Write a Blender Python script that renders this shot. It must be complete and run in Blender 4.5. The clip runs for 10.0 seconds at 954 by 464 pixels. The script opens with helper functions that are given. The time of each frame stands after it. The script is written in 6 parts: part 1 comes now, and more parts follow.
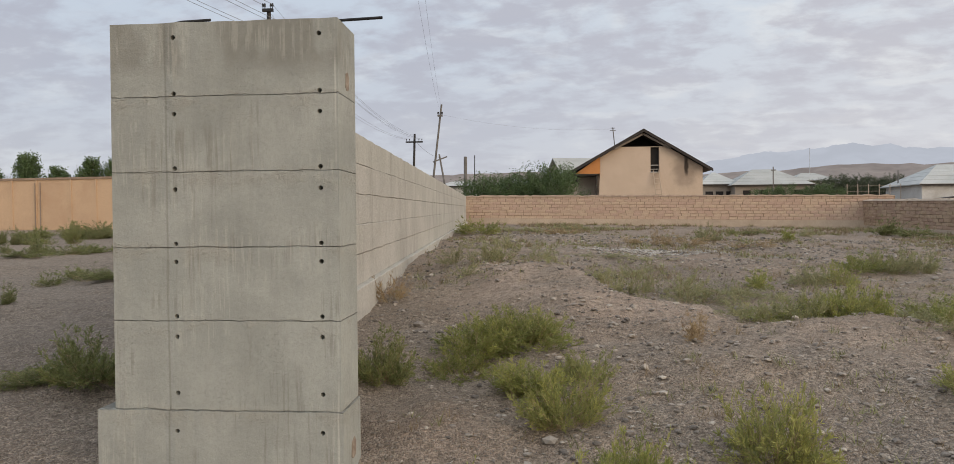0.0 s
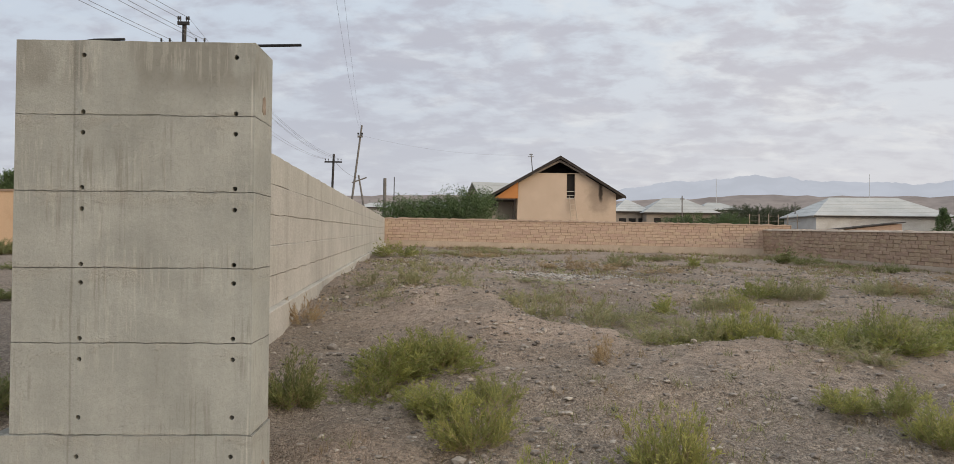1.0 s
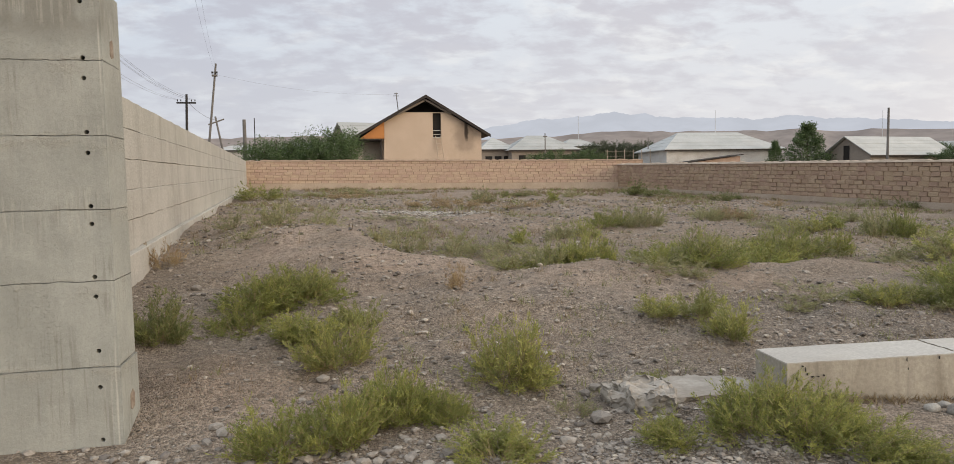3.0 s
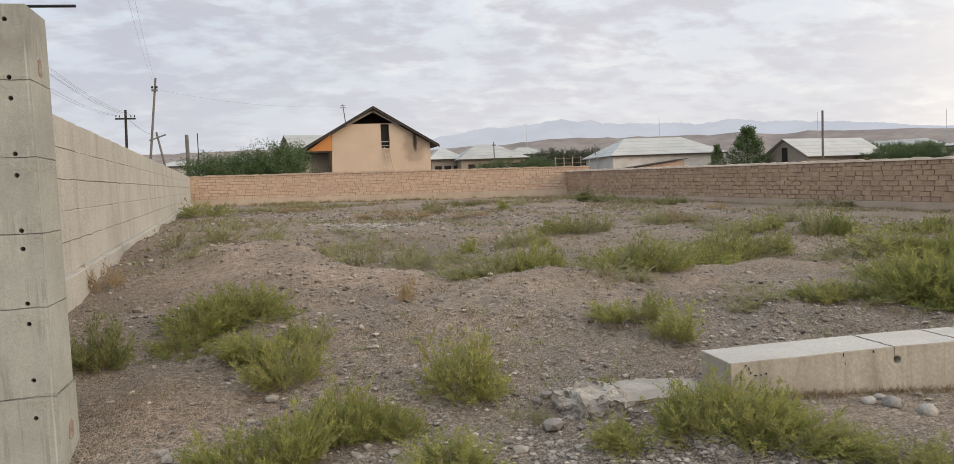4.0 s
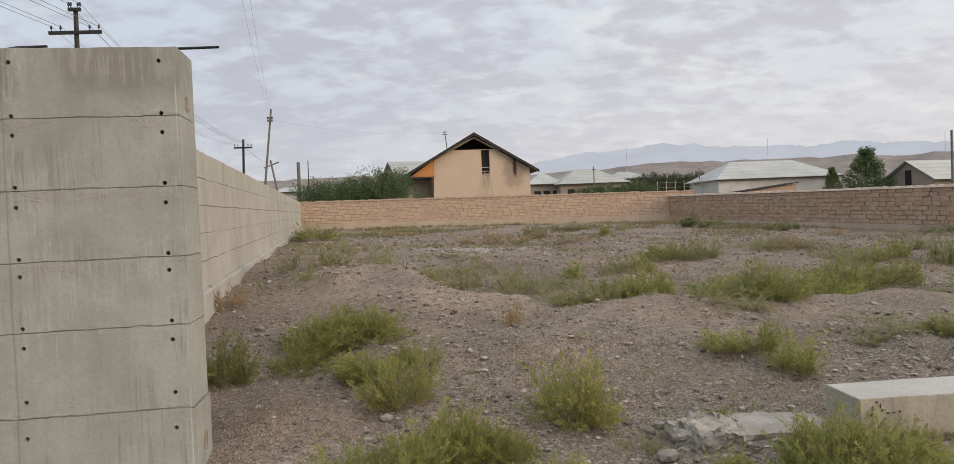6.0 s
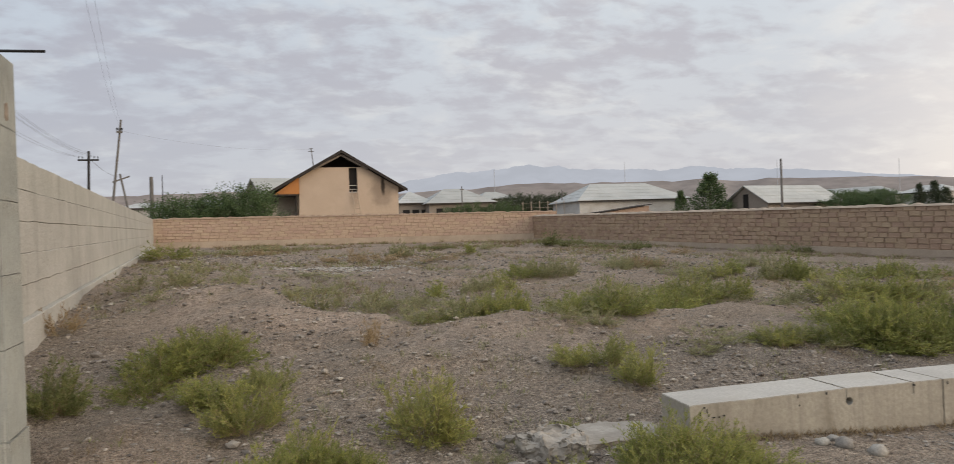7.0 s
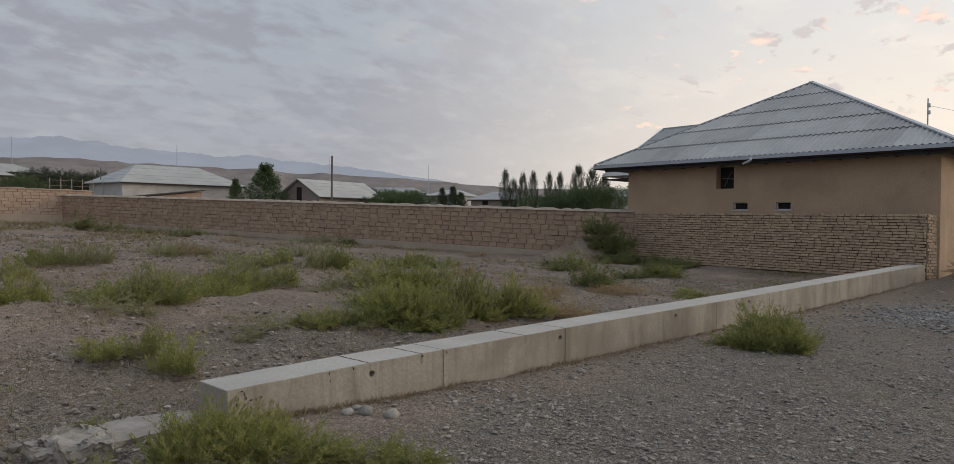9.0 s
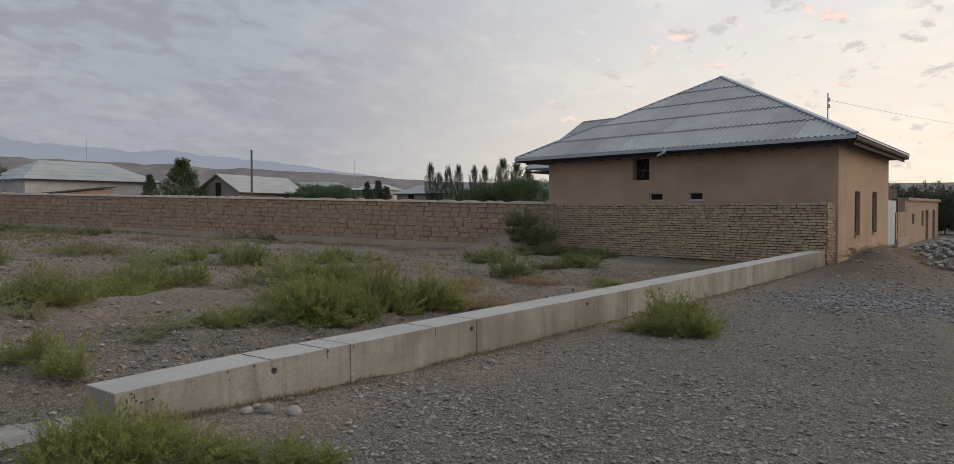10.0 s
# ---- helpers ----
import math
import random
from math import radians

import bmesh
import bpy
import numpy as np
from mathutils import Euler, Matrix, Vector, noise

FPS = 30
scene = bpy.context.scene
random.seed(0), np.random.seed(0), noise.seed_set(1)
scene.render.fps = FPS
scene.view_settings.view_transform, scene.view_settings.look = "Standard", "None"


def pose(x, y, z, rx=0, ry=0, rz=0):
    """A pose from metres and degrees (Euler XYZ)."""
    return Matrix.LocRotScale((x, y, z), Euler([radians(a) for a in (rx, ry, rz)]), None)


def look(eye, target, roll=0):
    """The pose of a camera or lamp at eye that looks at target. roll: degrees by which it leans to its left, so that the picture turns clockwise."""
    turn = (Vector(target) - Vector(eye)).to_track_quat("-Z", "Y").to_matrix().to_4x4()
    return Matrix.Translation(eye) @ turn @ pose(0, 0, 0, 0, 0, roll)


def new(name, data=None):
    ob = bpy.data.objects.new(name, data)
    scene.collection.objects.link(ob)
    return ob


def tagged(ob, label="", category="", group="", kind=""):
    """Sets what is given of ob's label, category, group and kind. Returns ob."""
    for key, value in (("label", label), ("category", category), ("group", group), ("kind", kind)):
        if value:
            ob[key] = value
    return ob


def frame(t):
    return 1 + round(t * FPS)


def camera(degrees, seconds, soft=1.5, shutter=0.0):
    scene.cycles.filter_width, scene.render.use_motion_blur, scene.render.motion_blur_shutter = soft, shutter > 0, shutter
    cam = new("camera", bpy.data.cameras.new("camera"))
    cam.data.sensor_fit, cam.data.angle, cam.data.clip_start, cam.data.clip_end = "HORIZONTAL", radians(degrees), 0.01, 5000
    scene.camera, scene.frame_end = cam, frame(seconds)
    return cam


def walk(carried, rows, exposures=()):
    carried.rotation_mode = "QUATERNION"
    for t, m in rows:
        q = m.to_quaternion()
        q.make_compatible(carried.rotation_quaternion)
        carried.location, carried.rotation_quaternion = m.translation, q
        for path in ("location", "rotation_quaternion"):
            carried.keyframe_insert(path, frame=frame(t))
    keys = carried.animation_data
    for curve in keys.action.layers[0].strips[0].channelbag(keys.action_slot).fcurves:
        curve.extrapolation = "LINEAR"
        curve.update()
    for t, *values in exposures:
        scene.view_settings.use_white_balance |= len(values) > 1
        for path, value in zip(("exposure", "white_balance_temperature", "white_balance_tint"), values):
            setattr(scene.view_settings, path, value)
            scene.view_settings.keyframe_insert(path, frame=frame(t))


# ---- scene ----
cam = camera(67.0, 10.0, soft=0.75, shutter=0.15)
PATH = [
    (0, (0.235, -0.071, 1.527), (0.066, 1.921, 1.497), -0.5),
    (0.5, (0.288, -0.107, 1.524), (0.2, 1.891, 1.534), -0.7),
    (1, (0.276, -0.207, 1.546), (0.331, 1.792, 1.578), 0.5),
    (1.5, (0.198, -0.488, 1.486), (0.32, 1.507, 1.406), -2.8),
    (2, (0.205, -0.567, 1.505), (0.493, 1.41, 1.418), -0.2),
    (2.5, (0.29, -0.656, 1.499), (0.626, 1.311, 1.363), -0.1),
    (4, (0.387, -0.69, 1.52), (0.926, 1.232, 1.406), -2.6),
    (4.5, (0.355, -0.704, 1.516), (0.826, 1.238, 1.435), -2.9),
    (5, (0.3, -0.687, 1.527), (0.665, 1.278, 1.444), -2.1),
    (5.5, (0.276, -0.697, 1.532), (0.539, 1.285, 1.485), -2.5),
    (7, (0.386, -0.779, 1.524), (1.016, 1.119, 1.528), -2.3),
    (7.5, (0.491, -0.764, 1.513), (1.551, 0.932, 1.501), -2.2),
    (8, (0.567, -0.804, 1.499), (1.855, 0.725, 1.435), -1.7),
    (8.5, (0.506, -0.826, 1.498), (2.064, 0.427, 1.502), -1.9),
    (9, (0.384, -0.886, 1.504), (1.975, 0.325, 1.459), 0.4),
    (9.5, (0.448, -0.958, 1.505), (2.093, 0.179, 1.473), 1.0),
    (10, (0.514, -1.018, 1.484), (2.218, 0.028, 1.422), -0.3),
]
EXPOSURES = ((0, 0.15, 7280, 9), (0.7, 0.27, 7350, 9), (1.5, 0.02, 7450, 9), (2.5, 0.30, 7500, 9), (5.0, 0.36, 7450, 9), (5.5, 0.31, 7450, 9), (7.0, 0.08, 7450, 9), (8.0, 0.02, 7300, 9), (8.5, -0.28, 7150, 9), (9.0, -0.54, 6980, 9), (10, -0.56, 6880, 9))
walk(cam, [(t, look(eye, target, roll)) for t, eye, target, roll in PATH], EXPOSURES)

# ---- light ----
SUN_HEADING, SUN_HEIGHT = 128.0, 5.0
world = bpy.data.worlds.new("dusk_sky")
scene.world = world
world.use_nodes = True


class Nodes:
    """A short way to write node trees."""

    def __init__(self, tree, fresh=True):
        self.tree = tree
        if fresh:
            tree.nodes.clear()

    def add(self, kind, **settings):
        node = self.tree.nodes.new(kind)
        sockets = settings.pop("ins", {})
        for key, value in settings.items():
            setattr(node, key, value)
        for key, value in sockets.items():
            self.put(node.inputs[key], value)
        return node

    def put(self, socket, value):
        if isinstance(value, bpy.types.NodeSocket):
            self.tree.links.new(value, socket)
        elif isinstance(value, bpy.types.Node):
            self.tree.links.new(value.outputs[0], socket)
        else:
            socket.default_value = value

    def math(self, op, a, b=0.0, clamp=False):
        return self.add("ShaderNodeMath", operation=op, use_clamp=clamp, ins={0: a, 1: b}).outputs[0]

    def mix(self, factor, a, b, blend="MIX"):
        n = self.add("ShaderNodeMix", data_type="RGBA", blend_type=blend)
        self.put(n.inputs[0], factor)
        self.put(n.inputs[6], a if not isinstance(a, tuple) or len(a) == 4 else (*a, 1))
        self.put(n.inputs[7], b if not isinstance(b, tuple) or len(b) == 4 else (*b, 1))
        return n.outputs[2]

    def noise(self, vector, scale, detail=4.0, rough=0.55, distort=0.0):
        n = self.add("ShaderNodeTexNoise", ins={"Scale": scale, "Detail": detail, "Roughness": rough, "Distortion": distort})
        if vector is not None:
            self.put(n.inputs["Vector"], vector)
        return n.outputs[0]

    def ramp(self, value, low, high, a=0.0, b=1.0, smooth=True):
        n = self.add("ShaderNodeMapRange", interpolation_type="SMOOTHSTEP" if smooth else "LINEAR", ins={0: value, 1: low, 2: high, 3: a, 4: b})
        return n.outputs[0]

    def scaled(self, vector, x, y, z, turn=0.0):
        return self.add("ShaderNodeMapping", ins={"Vector": vector, "Scale": (x, y, z), "Rotation": (0, 0, turn)}).outputs[0]


w = Nodes(world.node_tree)
way = w.add("ShaderNodeTexCoord").outputs["Generated"]
sep = w.add("ShaderNodeSeparateXYZ", ins={0: way})
up = w.math("MAXIMUM", sep.outputs[2], 0.0)
flat = w.math("ADD", up, 0.24)
plane = w.add("ShaderNodeCombineXYZ", ins={0: w.math("DIVIDE", sep.outputs[0], flat), 1: w.math("DIVIDE", sep.outputs[1], flat), 2: 0.0}).outputs[0]
# how far towards the set sun
to_sun = (math.sin(radians(SUN_HEADING)), math.cos(radians(SUN_HEADING)))
sunward = w.math("ADD", w.math("MULTIPLY", sep.outputs[0], to_sun[0]), w.math("MULTIPLY", sep.outputs[1], to_sun[1]))
glow = w.ramp(sunward, 0.0, 0.8)
low = w.ramp(up, 0.0, 0.42, 1.0, 0.0)
clear = w.mix(low, (0.68, 0.80, 0.98), (0.66, 0.70, 0.83))
warm = w.mix(w.ramp(up, 0.02, 0.34, 1.0, 0.0), (1.50, 1.52, 1.60), (1.78, 1.60, 1.42))
clear = w.mix(w.math("MULTIPLY", glow, w.ramp(up, 0.0, 0.7, 0.96, 0.6)), clear, warm)
# broad veils away from the sun, then finer cloud
broad = w.noise(w.scaled(plane, 1.0, 1.15, 1, 0.35), 1.25, 5.0, 0.55, 0.5)
ripple = w.noise(w.scaled(plane, 1.5, 2.0, 1, 0.35), 5.0, 6.0, 0.58, 0.2)
veil = w.ramp(w.math("ADD", w.math("MULTIPLY", broad, 0.55), w.math("MULTIPLY", ripple, 0.45)), 0.44, 0.58)
veil = w.math("MULTIPLY", veil, w.ramp(sunward, -0.1, 0.6, 1.0, 0.06))
bright = w.ramp(w.noise(w.scaled(plane, 1.2, 1.35, 1, 0.35), 2.6, 5.0, 0.6, 0.4), 0.48, 0.66)
grey = w.mix(glow, (0.54, 0.565, 0.70), (1.30, 1.22, 1.25))
white = w.mix(glow, (0.82, 0.87, 0.97), (1.75, 1.62, 1.52))
sky_colour = w.mix(w.math("MULTIPLY", bright, 0.5), clear, white)
sky_colour = w.mix(w.math("MULTIPLY", veil, w.ramp(up, 0.0, 0.25, 0.35, 0.85)), sky_colour, grey)
# small loose cloudlets towards the sun, their undersides lit pink
lump = w.noise(w.scaled(plane, 1.3, 1.7, 1, 0.9), 5.5, 5.0, 0.6, 0.25)
loose = w.math("MULTIPLY", w.ramp(lump, 0.555, 0.64), w.ramp(sunward, 0.2, 0.6, 0.0, 0.85))
loose = w.math("MULTIPLY", loose, w.ramp(w.noise(plane, 1.6, 2.0, 0.5), 0.38, 0.52))
tinge = w.mix(w.ramp(w.noise(plane, 7.0, 3.0, 0.5), 0.5, 0.62), (1.12, 1.05, 1.10), (1.95, 1.42, 1.24))
sky_colour = w.mix(loose, sky_colour, tinge)
# the side away from the sun is dimmer and bluer
sky_colour = w.mix(w.ramp(sunward, -0.92, -0.1, 0.85, 0.0), sky_colour, w.mix(1.0, sky_colour, (0.80, 0.845, 0.91), "MULTIPLY"))
nishita = w.add("ShaderNodeTexSky", sky_type="NISHITA", sun_disc=False, sun_elevation=radians(SUN_HEIGHT), sun_rotation=radians(SUN_HEADING))
air = w.add("ShaderNodeBackground", ins={"Color": nishita.outputs[0], "Strength": 0.08})
cover = w.add("ShaderNodeBackground", ins={"Color": sky_colour, "Strength": w.ramp(up, 0.35, 0.9, 0.92, 1.35)})
both = w.add("ShaderNodeMixShader", ins={0: 0.9, 1: air.outputs[0], 2: cover.outputs[0]})
w.add("ShaderNodeOutputWorld", ins={0: both.outputs[0]})

sun = new("sun", bpy.data.lights.new("sun", "SUN"))
sun.data.energy, sun.data.angle, sun.data.color = 0.85, radians(28), (1.0, 0.76, 0.55)
sun.matrix_world = look((0, 0, 0), (-to_sun[0], -to_sun[1], -math.tan(radians(SUN_HEIGHT + 6))))


# ---- materials ----
def surface(name, colours, scale=3.0, rough=0.85, bump=0.3, fine=60.0, metal=0.0, stain=None, stain_scale=0.6, stain_amount=0.5,
            vary=0.0, streak=0.0, bump_size=0.01, through_light=0.0, speckle=0.45):
    """A matt or glossy surface: two colours mixed by a coarse and a fine noise, stains, relief; vary: differences from piece to piece."""
    m = bpy.data.materials.new(name)
    m.use_nodes = True
    n = Nodes(m.node_tree)
    at = n.add("ShaderNodeTexCoord").outputs["Object"]
    coarse = n.noise(at, scale, 5.0, 0.6, 0.3)
    grain = n.noise(at, fine, 3.0, 0.6)
    colour = n.mix(n.ramp(coarse, 0.35, 0.65), colours[0], colours[1])
    colour = n.mix(n.ramp(grain, 0.3, 0.7, 0.0, speckle), colour, tuple(0.6 * c for c in colours[0]))
    if stain:
        blot = n.ramp(n.noise(n.scaled(at, 1, 1, 0.25) if streak else at, stain_scale, 6.0, 0.62, 0.6), 0.5, 0.7)
        colour = n.mix(n.math("MULTIPLY", blot, stain_amount), colour, stain)
    if streak:
        run = n.noise(n.scaled(at, 1, 1, 0.03), 18.0, 3.0, 0.6)
        colour = n.mix(n.math("MULTIPLY", n.ramp(run, 0.5, 0.75), streak), colour, tuple(0.45 * c for c in colours[0]))
    if vary:
        chance = n.math("FRACT", n.math("ADD", n.add("ShaderNodeObjectInfo").outputs["Random"], n.add("ShaderNodeNewGeometry").outputs["Random Per Island"]))
        tone = n.add("ShaderNodeHueSaturation", ins={"Value": n.ramp(chance, 0, 1, 1 - vary, 1 + vary, False), "Hue": n.ramp(chance, 0, 1, 0.49, 0.51, False), "Color": colour})
        colour = tone.outputs[0]
    bsdf = n.add("ShaderNodeBsdfPrincipled", ins={"Base Color": colour, "Metallic": metal})
    n.put(bsdf.inputs["Roughness"], n.ramp(grain, 0.2, 0.8, max(rough - 0.1, 0.05), min(rough + 0.1, 1.0)))
    if bump:
        height = n.math("ADD", n.math("MULTIPLY", grain, 0.5), n.noise(at, fine * 0.27, 4.0, 0.65))
        n.put(bsdf.inputs["Normal"], n.add("ShaderNodeBump", ins={"Strength": bump, "Distance": bump_size, "Height": height}).outputs[0])
    out = bsdf.outputs[0]
    if through_light:
        thin = n.add("ShaderNodeBsdfTranslucent", ins={"Color": colour})
        out = n.add("ShaderNodeMixShader", ins={0: through_light, 1: out, 2: thin.outputs[0]}).outputs[0]
    n.add("ShaderNodeOutputMaterial", ins={0: out})
    return m


CONCRETE = surface("concrete", ((0.375, 0.386, 0.356), (0.305, 0.316, 0.291)), 2.2, 0.9, 0.7, 45, stain=(0.285, 0.29, 0.258), stain_scale=1.3, stain_amount=0.6, streak=0.15, vary=0.05, speckle=0.2)
CONCRETE_PALE = surface("pale_concrete", ((0.485, 0.47, 0.425), (0.405, 0.392, 0.352)), 1.2, 0.9, 0.9, 30, stain=(0.29, 0.278, 0.243), stain_scale=1.6, stain_amount=0.7, streak=0.15, vary=0.015, speckle=0.4, bump_size=0.02)
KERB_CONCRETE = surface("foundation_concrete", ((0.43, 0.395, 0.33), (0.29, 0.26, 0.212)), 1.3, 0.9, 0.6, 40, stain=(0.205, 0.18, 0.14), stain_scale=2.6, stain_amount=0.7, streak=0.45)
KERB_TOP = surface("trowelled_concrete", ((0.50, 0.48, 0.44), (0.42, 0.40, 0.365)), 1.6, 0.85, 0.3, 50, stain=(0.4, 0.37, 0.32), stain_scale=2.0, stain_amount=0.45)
ADOBE = surface("adobe_block", ((0.465, 0.345, 0.265), (0.52, 0.392, 0.305)), 3.0, 0.95, 0.6, 40, vary=0.05)
ADOBE_GREY = surface("weathered_adobe_block", ((0.395, 0.28, 0.198), (0.465, 0.34, 0.246)), 3.0, 0.95, 0.8, 30, stain=(0.30, 0.205, 0.142), stain_scale=1.4, stain_amount=0.6, vary=0.06, bump_size=0.02)
MUD = surface("mud_mortar", ((0.27, 0.195, 0.14), (0.36, 0.265, 0.195)), 2.0, 0.95, 0.6, 30)
PLINTH = surface("plinth_render", ((0.50, 0.41, 0.325), (0.42, 0.34, 0.265)), 0.9, 0.95, 0.4, 30, stain=(0.3, 0.24, 0.18), stain_amount=0.5)
BRICK = surface("mud_brick", ((0.475, 0.35, 0.238), (0.555, 0.42, 0.292)), 6.0, 0.95, 0.6, 60, vary=0.1)
JOINT = surface("dark_joint", ((0.10, 0.073, 0.05), (0.16, 0.118, 0.082)), 6.0, 0.95, 0.5, 40)
CREAM = surface("cream_render", ((0.62, 0.495, 0.39), (0.57, 0.45, 0.35)), 0.5, 0.92, 0.25, 25, stain=(0.44, 0.335, 0.25), stain_scale=0.35, stain_amount=0.4)
TAN = surface("tan_mud_render", ((0.53, 0.38, 0.255), (0.46, 0.33, 0.222)), 0.7, 0.92, 0.4, 30, stain=(0.29, 0.205, 0.13), stain_scale=0.5, stain_amount=0.4)
ORANGE_WALL = surface("orange_render", ((0.60, 0.42, 0.275), (0.55, 0.38, 0.25)), 0.6, 0.9, 0.2, 25, stain=(0.45, 0.28, 0.17), stain_amount=0.4)
ORANGE = surface("orange_board", ((0.55, 0.22, 0.06), (0.48, 0.19, 0.05)), 1.0, 0.6, 0.1, 20)
RUST = surface("rust", ((0.24, 0.18, 0.135), (0.36, 0.30, 0.245)), 14.0, 0.9, 0.6, 60)
ROOF_DARK = surface("dark_timber", ((0.03, 0.024, 0.021), (0.05, 0.041, 0.036)), 3.0, 0.85, 0.3, 30)
ROOF_METAL = surface("corrugated_roof", ((0.47, 0.475, 0.465), (0.39, 0.40, 0.395)), 0.8, 0.7, 0.15, 25, stain=(0.27, 0.28, 0.28), stain_scale=0.5, stain_amount=0.5, vary=0.12)
ROOF_TRIM = surface("galvanised_trim", ((0.50, 0.54, 0.58), (0.43, 0.47, 0.51)), 1.0, 0.5, 0.1, 25, metal=0.2)
ROOF_PALE = surface("pale_sheet_roof", ((0.45, 0.465, 0.455), (0.37, 0.385, 0.375)), 0.4, 0.75, 0.1, 12, stain=(0.36, 0.35, 0.33), stain_scale=0.3, stain_amount=0.4, vary=0.1)
WHITE_WALL = surface("white_wash", ((0.62, 0.62, 0.60), (0.55, 0.54, 0.52)), 0.6, 0.9, 0.1, 15, stain=(0.4, 0.37, 0.33), stain_amount=0.4)
GREY_WALL = surface("grey_render", ((0.33, 0.29, 0.25), (0.28, 0.24, 0.21)), 0.6, 0.9, 0.2, 15)
TIMBER = surface("grey_timber", ((0.19, 0.18, 0.17), (0.13, 0.122, 0.115)), 2.0, 0.9, 0.4, 30)
IRON = surface("black_iron", ((0.025, 0.025, 0.027), (0.04, 0.037, 0.035)), 4.0, 0.55, 0.1, 40, metal=0.5)
WIRE = surface("wire", ((0.16, 0.16, 0.17), (0.2, 0.2, 0.21)), 4.0, 0.6, 0)
# near-black colour stands in for the unlit inside of windows and openings
OPENING_DARK = surface("dark_opening", ((0.015, 0.013, 0.012), (0.025, 0.022, 0.02)), 1.0, 0.9, 0)
BLUE_GATE = surface("pale_blue_paint", ((0.42, 0.52, 0.56), (0.36, 0.46, 0.50)), 1.0, 0.5, 0.1, 20)
STONE = surface("river_stone", ((0.245, 0.218, 0.19), (0.34, 0.306, 0.27)), 12.0, 0.9, 0.3, 60, vary=0.38)
BOULDER = surface("grey_boulder", ((0.30, 0.28, 0.25), (0.42, 0.395, 0.355)), 3.0, 0.85, 0.3, 30, vary=0.3)
BROKEN = surface("broken_concrete", ((0.40, 0.365, 0.32), (0.28, 0.25, 0.212)), 5.0, 0.95, 0.9, 30, stain=(0.2, 0.17, 0.14), stain_scale=2.0, stain_amount=0.5)
GREY_GRAVEL = surface("grey_gravel", ((0.20, 0.195, 0.187), (0.31, 0.303, 0.293)), 12.0, 0.9, 0.3, 60, vary=0.5)
GRAVEL = surface("pale_gravel", ((0.235, 0.205, 0.175), (0.345, 0.305, 0.265)), 12.0, 0.9, 0.3, 60, vary=0.55)
WEED = surface("weed_green", ((0.22, 0.23, 0.09), (0.30, 0.30, 0.125)), 3.0, 0.7, 0, 20, vary=0.42, through_light=0.3)
WEED_DRY = surface("weed_dry", ((0.31, 0.235, 0.145), (0.25, 0.185, 0.11)), 3.0, 0.8, 0, 20, vary=0.3, through_light=0.3)
LEAF = surface("tree_leaf", ((0.07, 0.115, 0.042), (0.11, 0.165, 0.06)), 1.0, 0.65, 0, 15, vary=0.35, through_light=0.25)
LEAF_DULL = surface("poplar_leaf", ((0.052, 0.07, 0.036), (0.085, 0.105, 0.054)), 1.0, 0.7, 0, 15, vary=0.3, through_light=0.2)
BARK = surface("bark", ((0.12, 0.095, 0.07), (0.08, 0.06, 0.045)), 4.0, 0.95, 0.6, 30)
HILL = surface("bare_hill", ((0.215, 0.185, 0.172), (0.265, 0.228, 0.208)), 0.012, 0.95, 0, 0.05, stain=(0.13, 0.108, 0.098), stain_scale=0.006, stain_amount=0.5)


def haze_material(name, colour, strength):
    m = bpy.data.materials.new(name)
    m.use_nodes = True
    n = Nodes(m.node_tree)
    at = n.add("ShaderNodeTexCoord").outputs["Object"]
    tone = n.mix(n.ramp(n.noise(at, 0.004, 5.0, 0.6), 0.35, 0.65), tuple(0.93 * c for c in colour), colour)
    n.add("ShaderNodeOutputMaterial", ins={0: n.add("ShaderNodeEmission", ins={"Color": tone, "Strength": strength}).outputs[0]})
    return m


# the haze of distance is put into this blue, and the surface glows
FAR_HAZE = haze_material("far_blue_mountain", (0.42, 0.475, 0.60), 1.0)


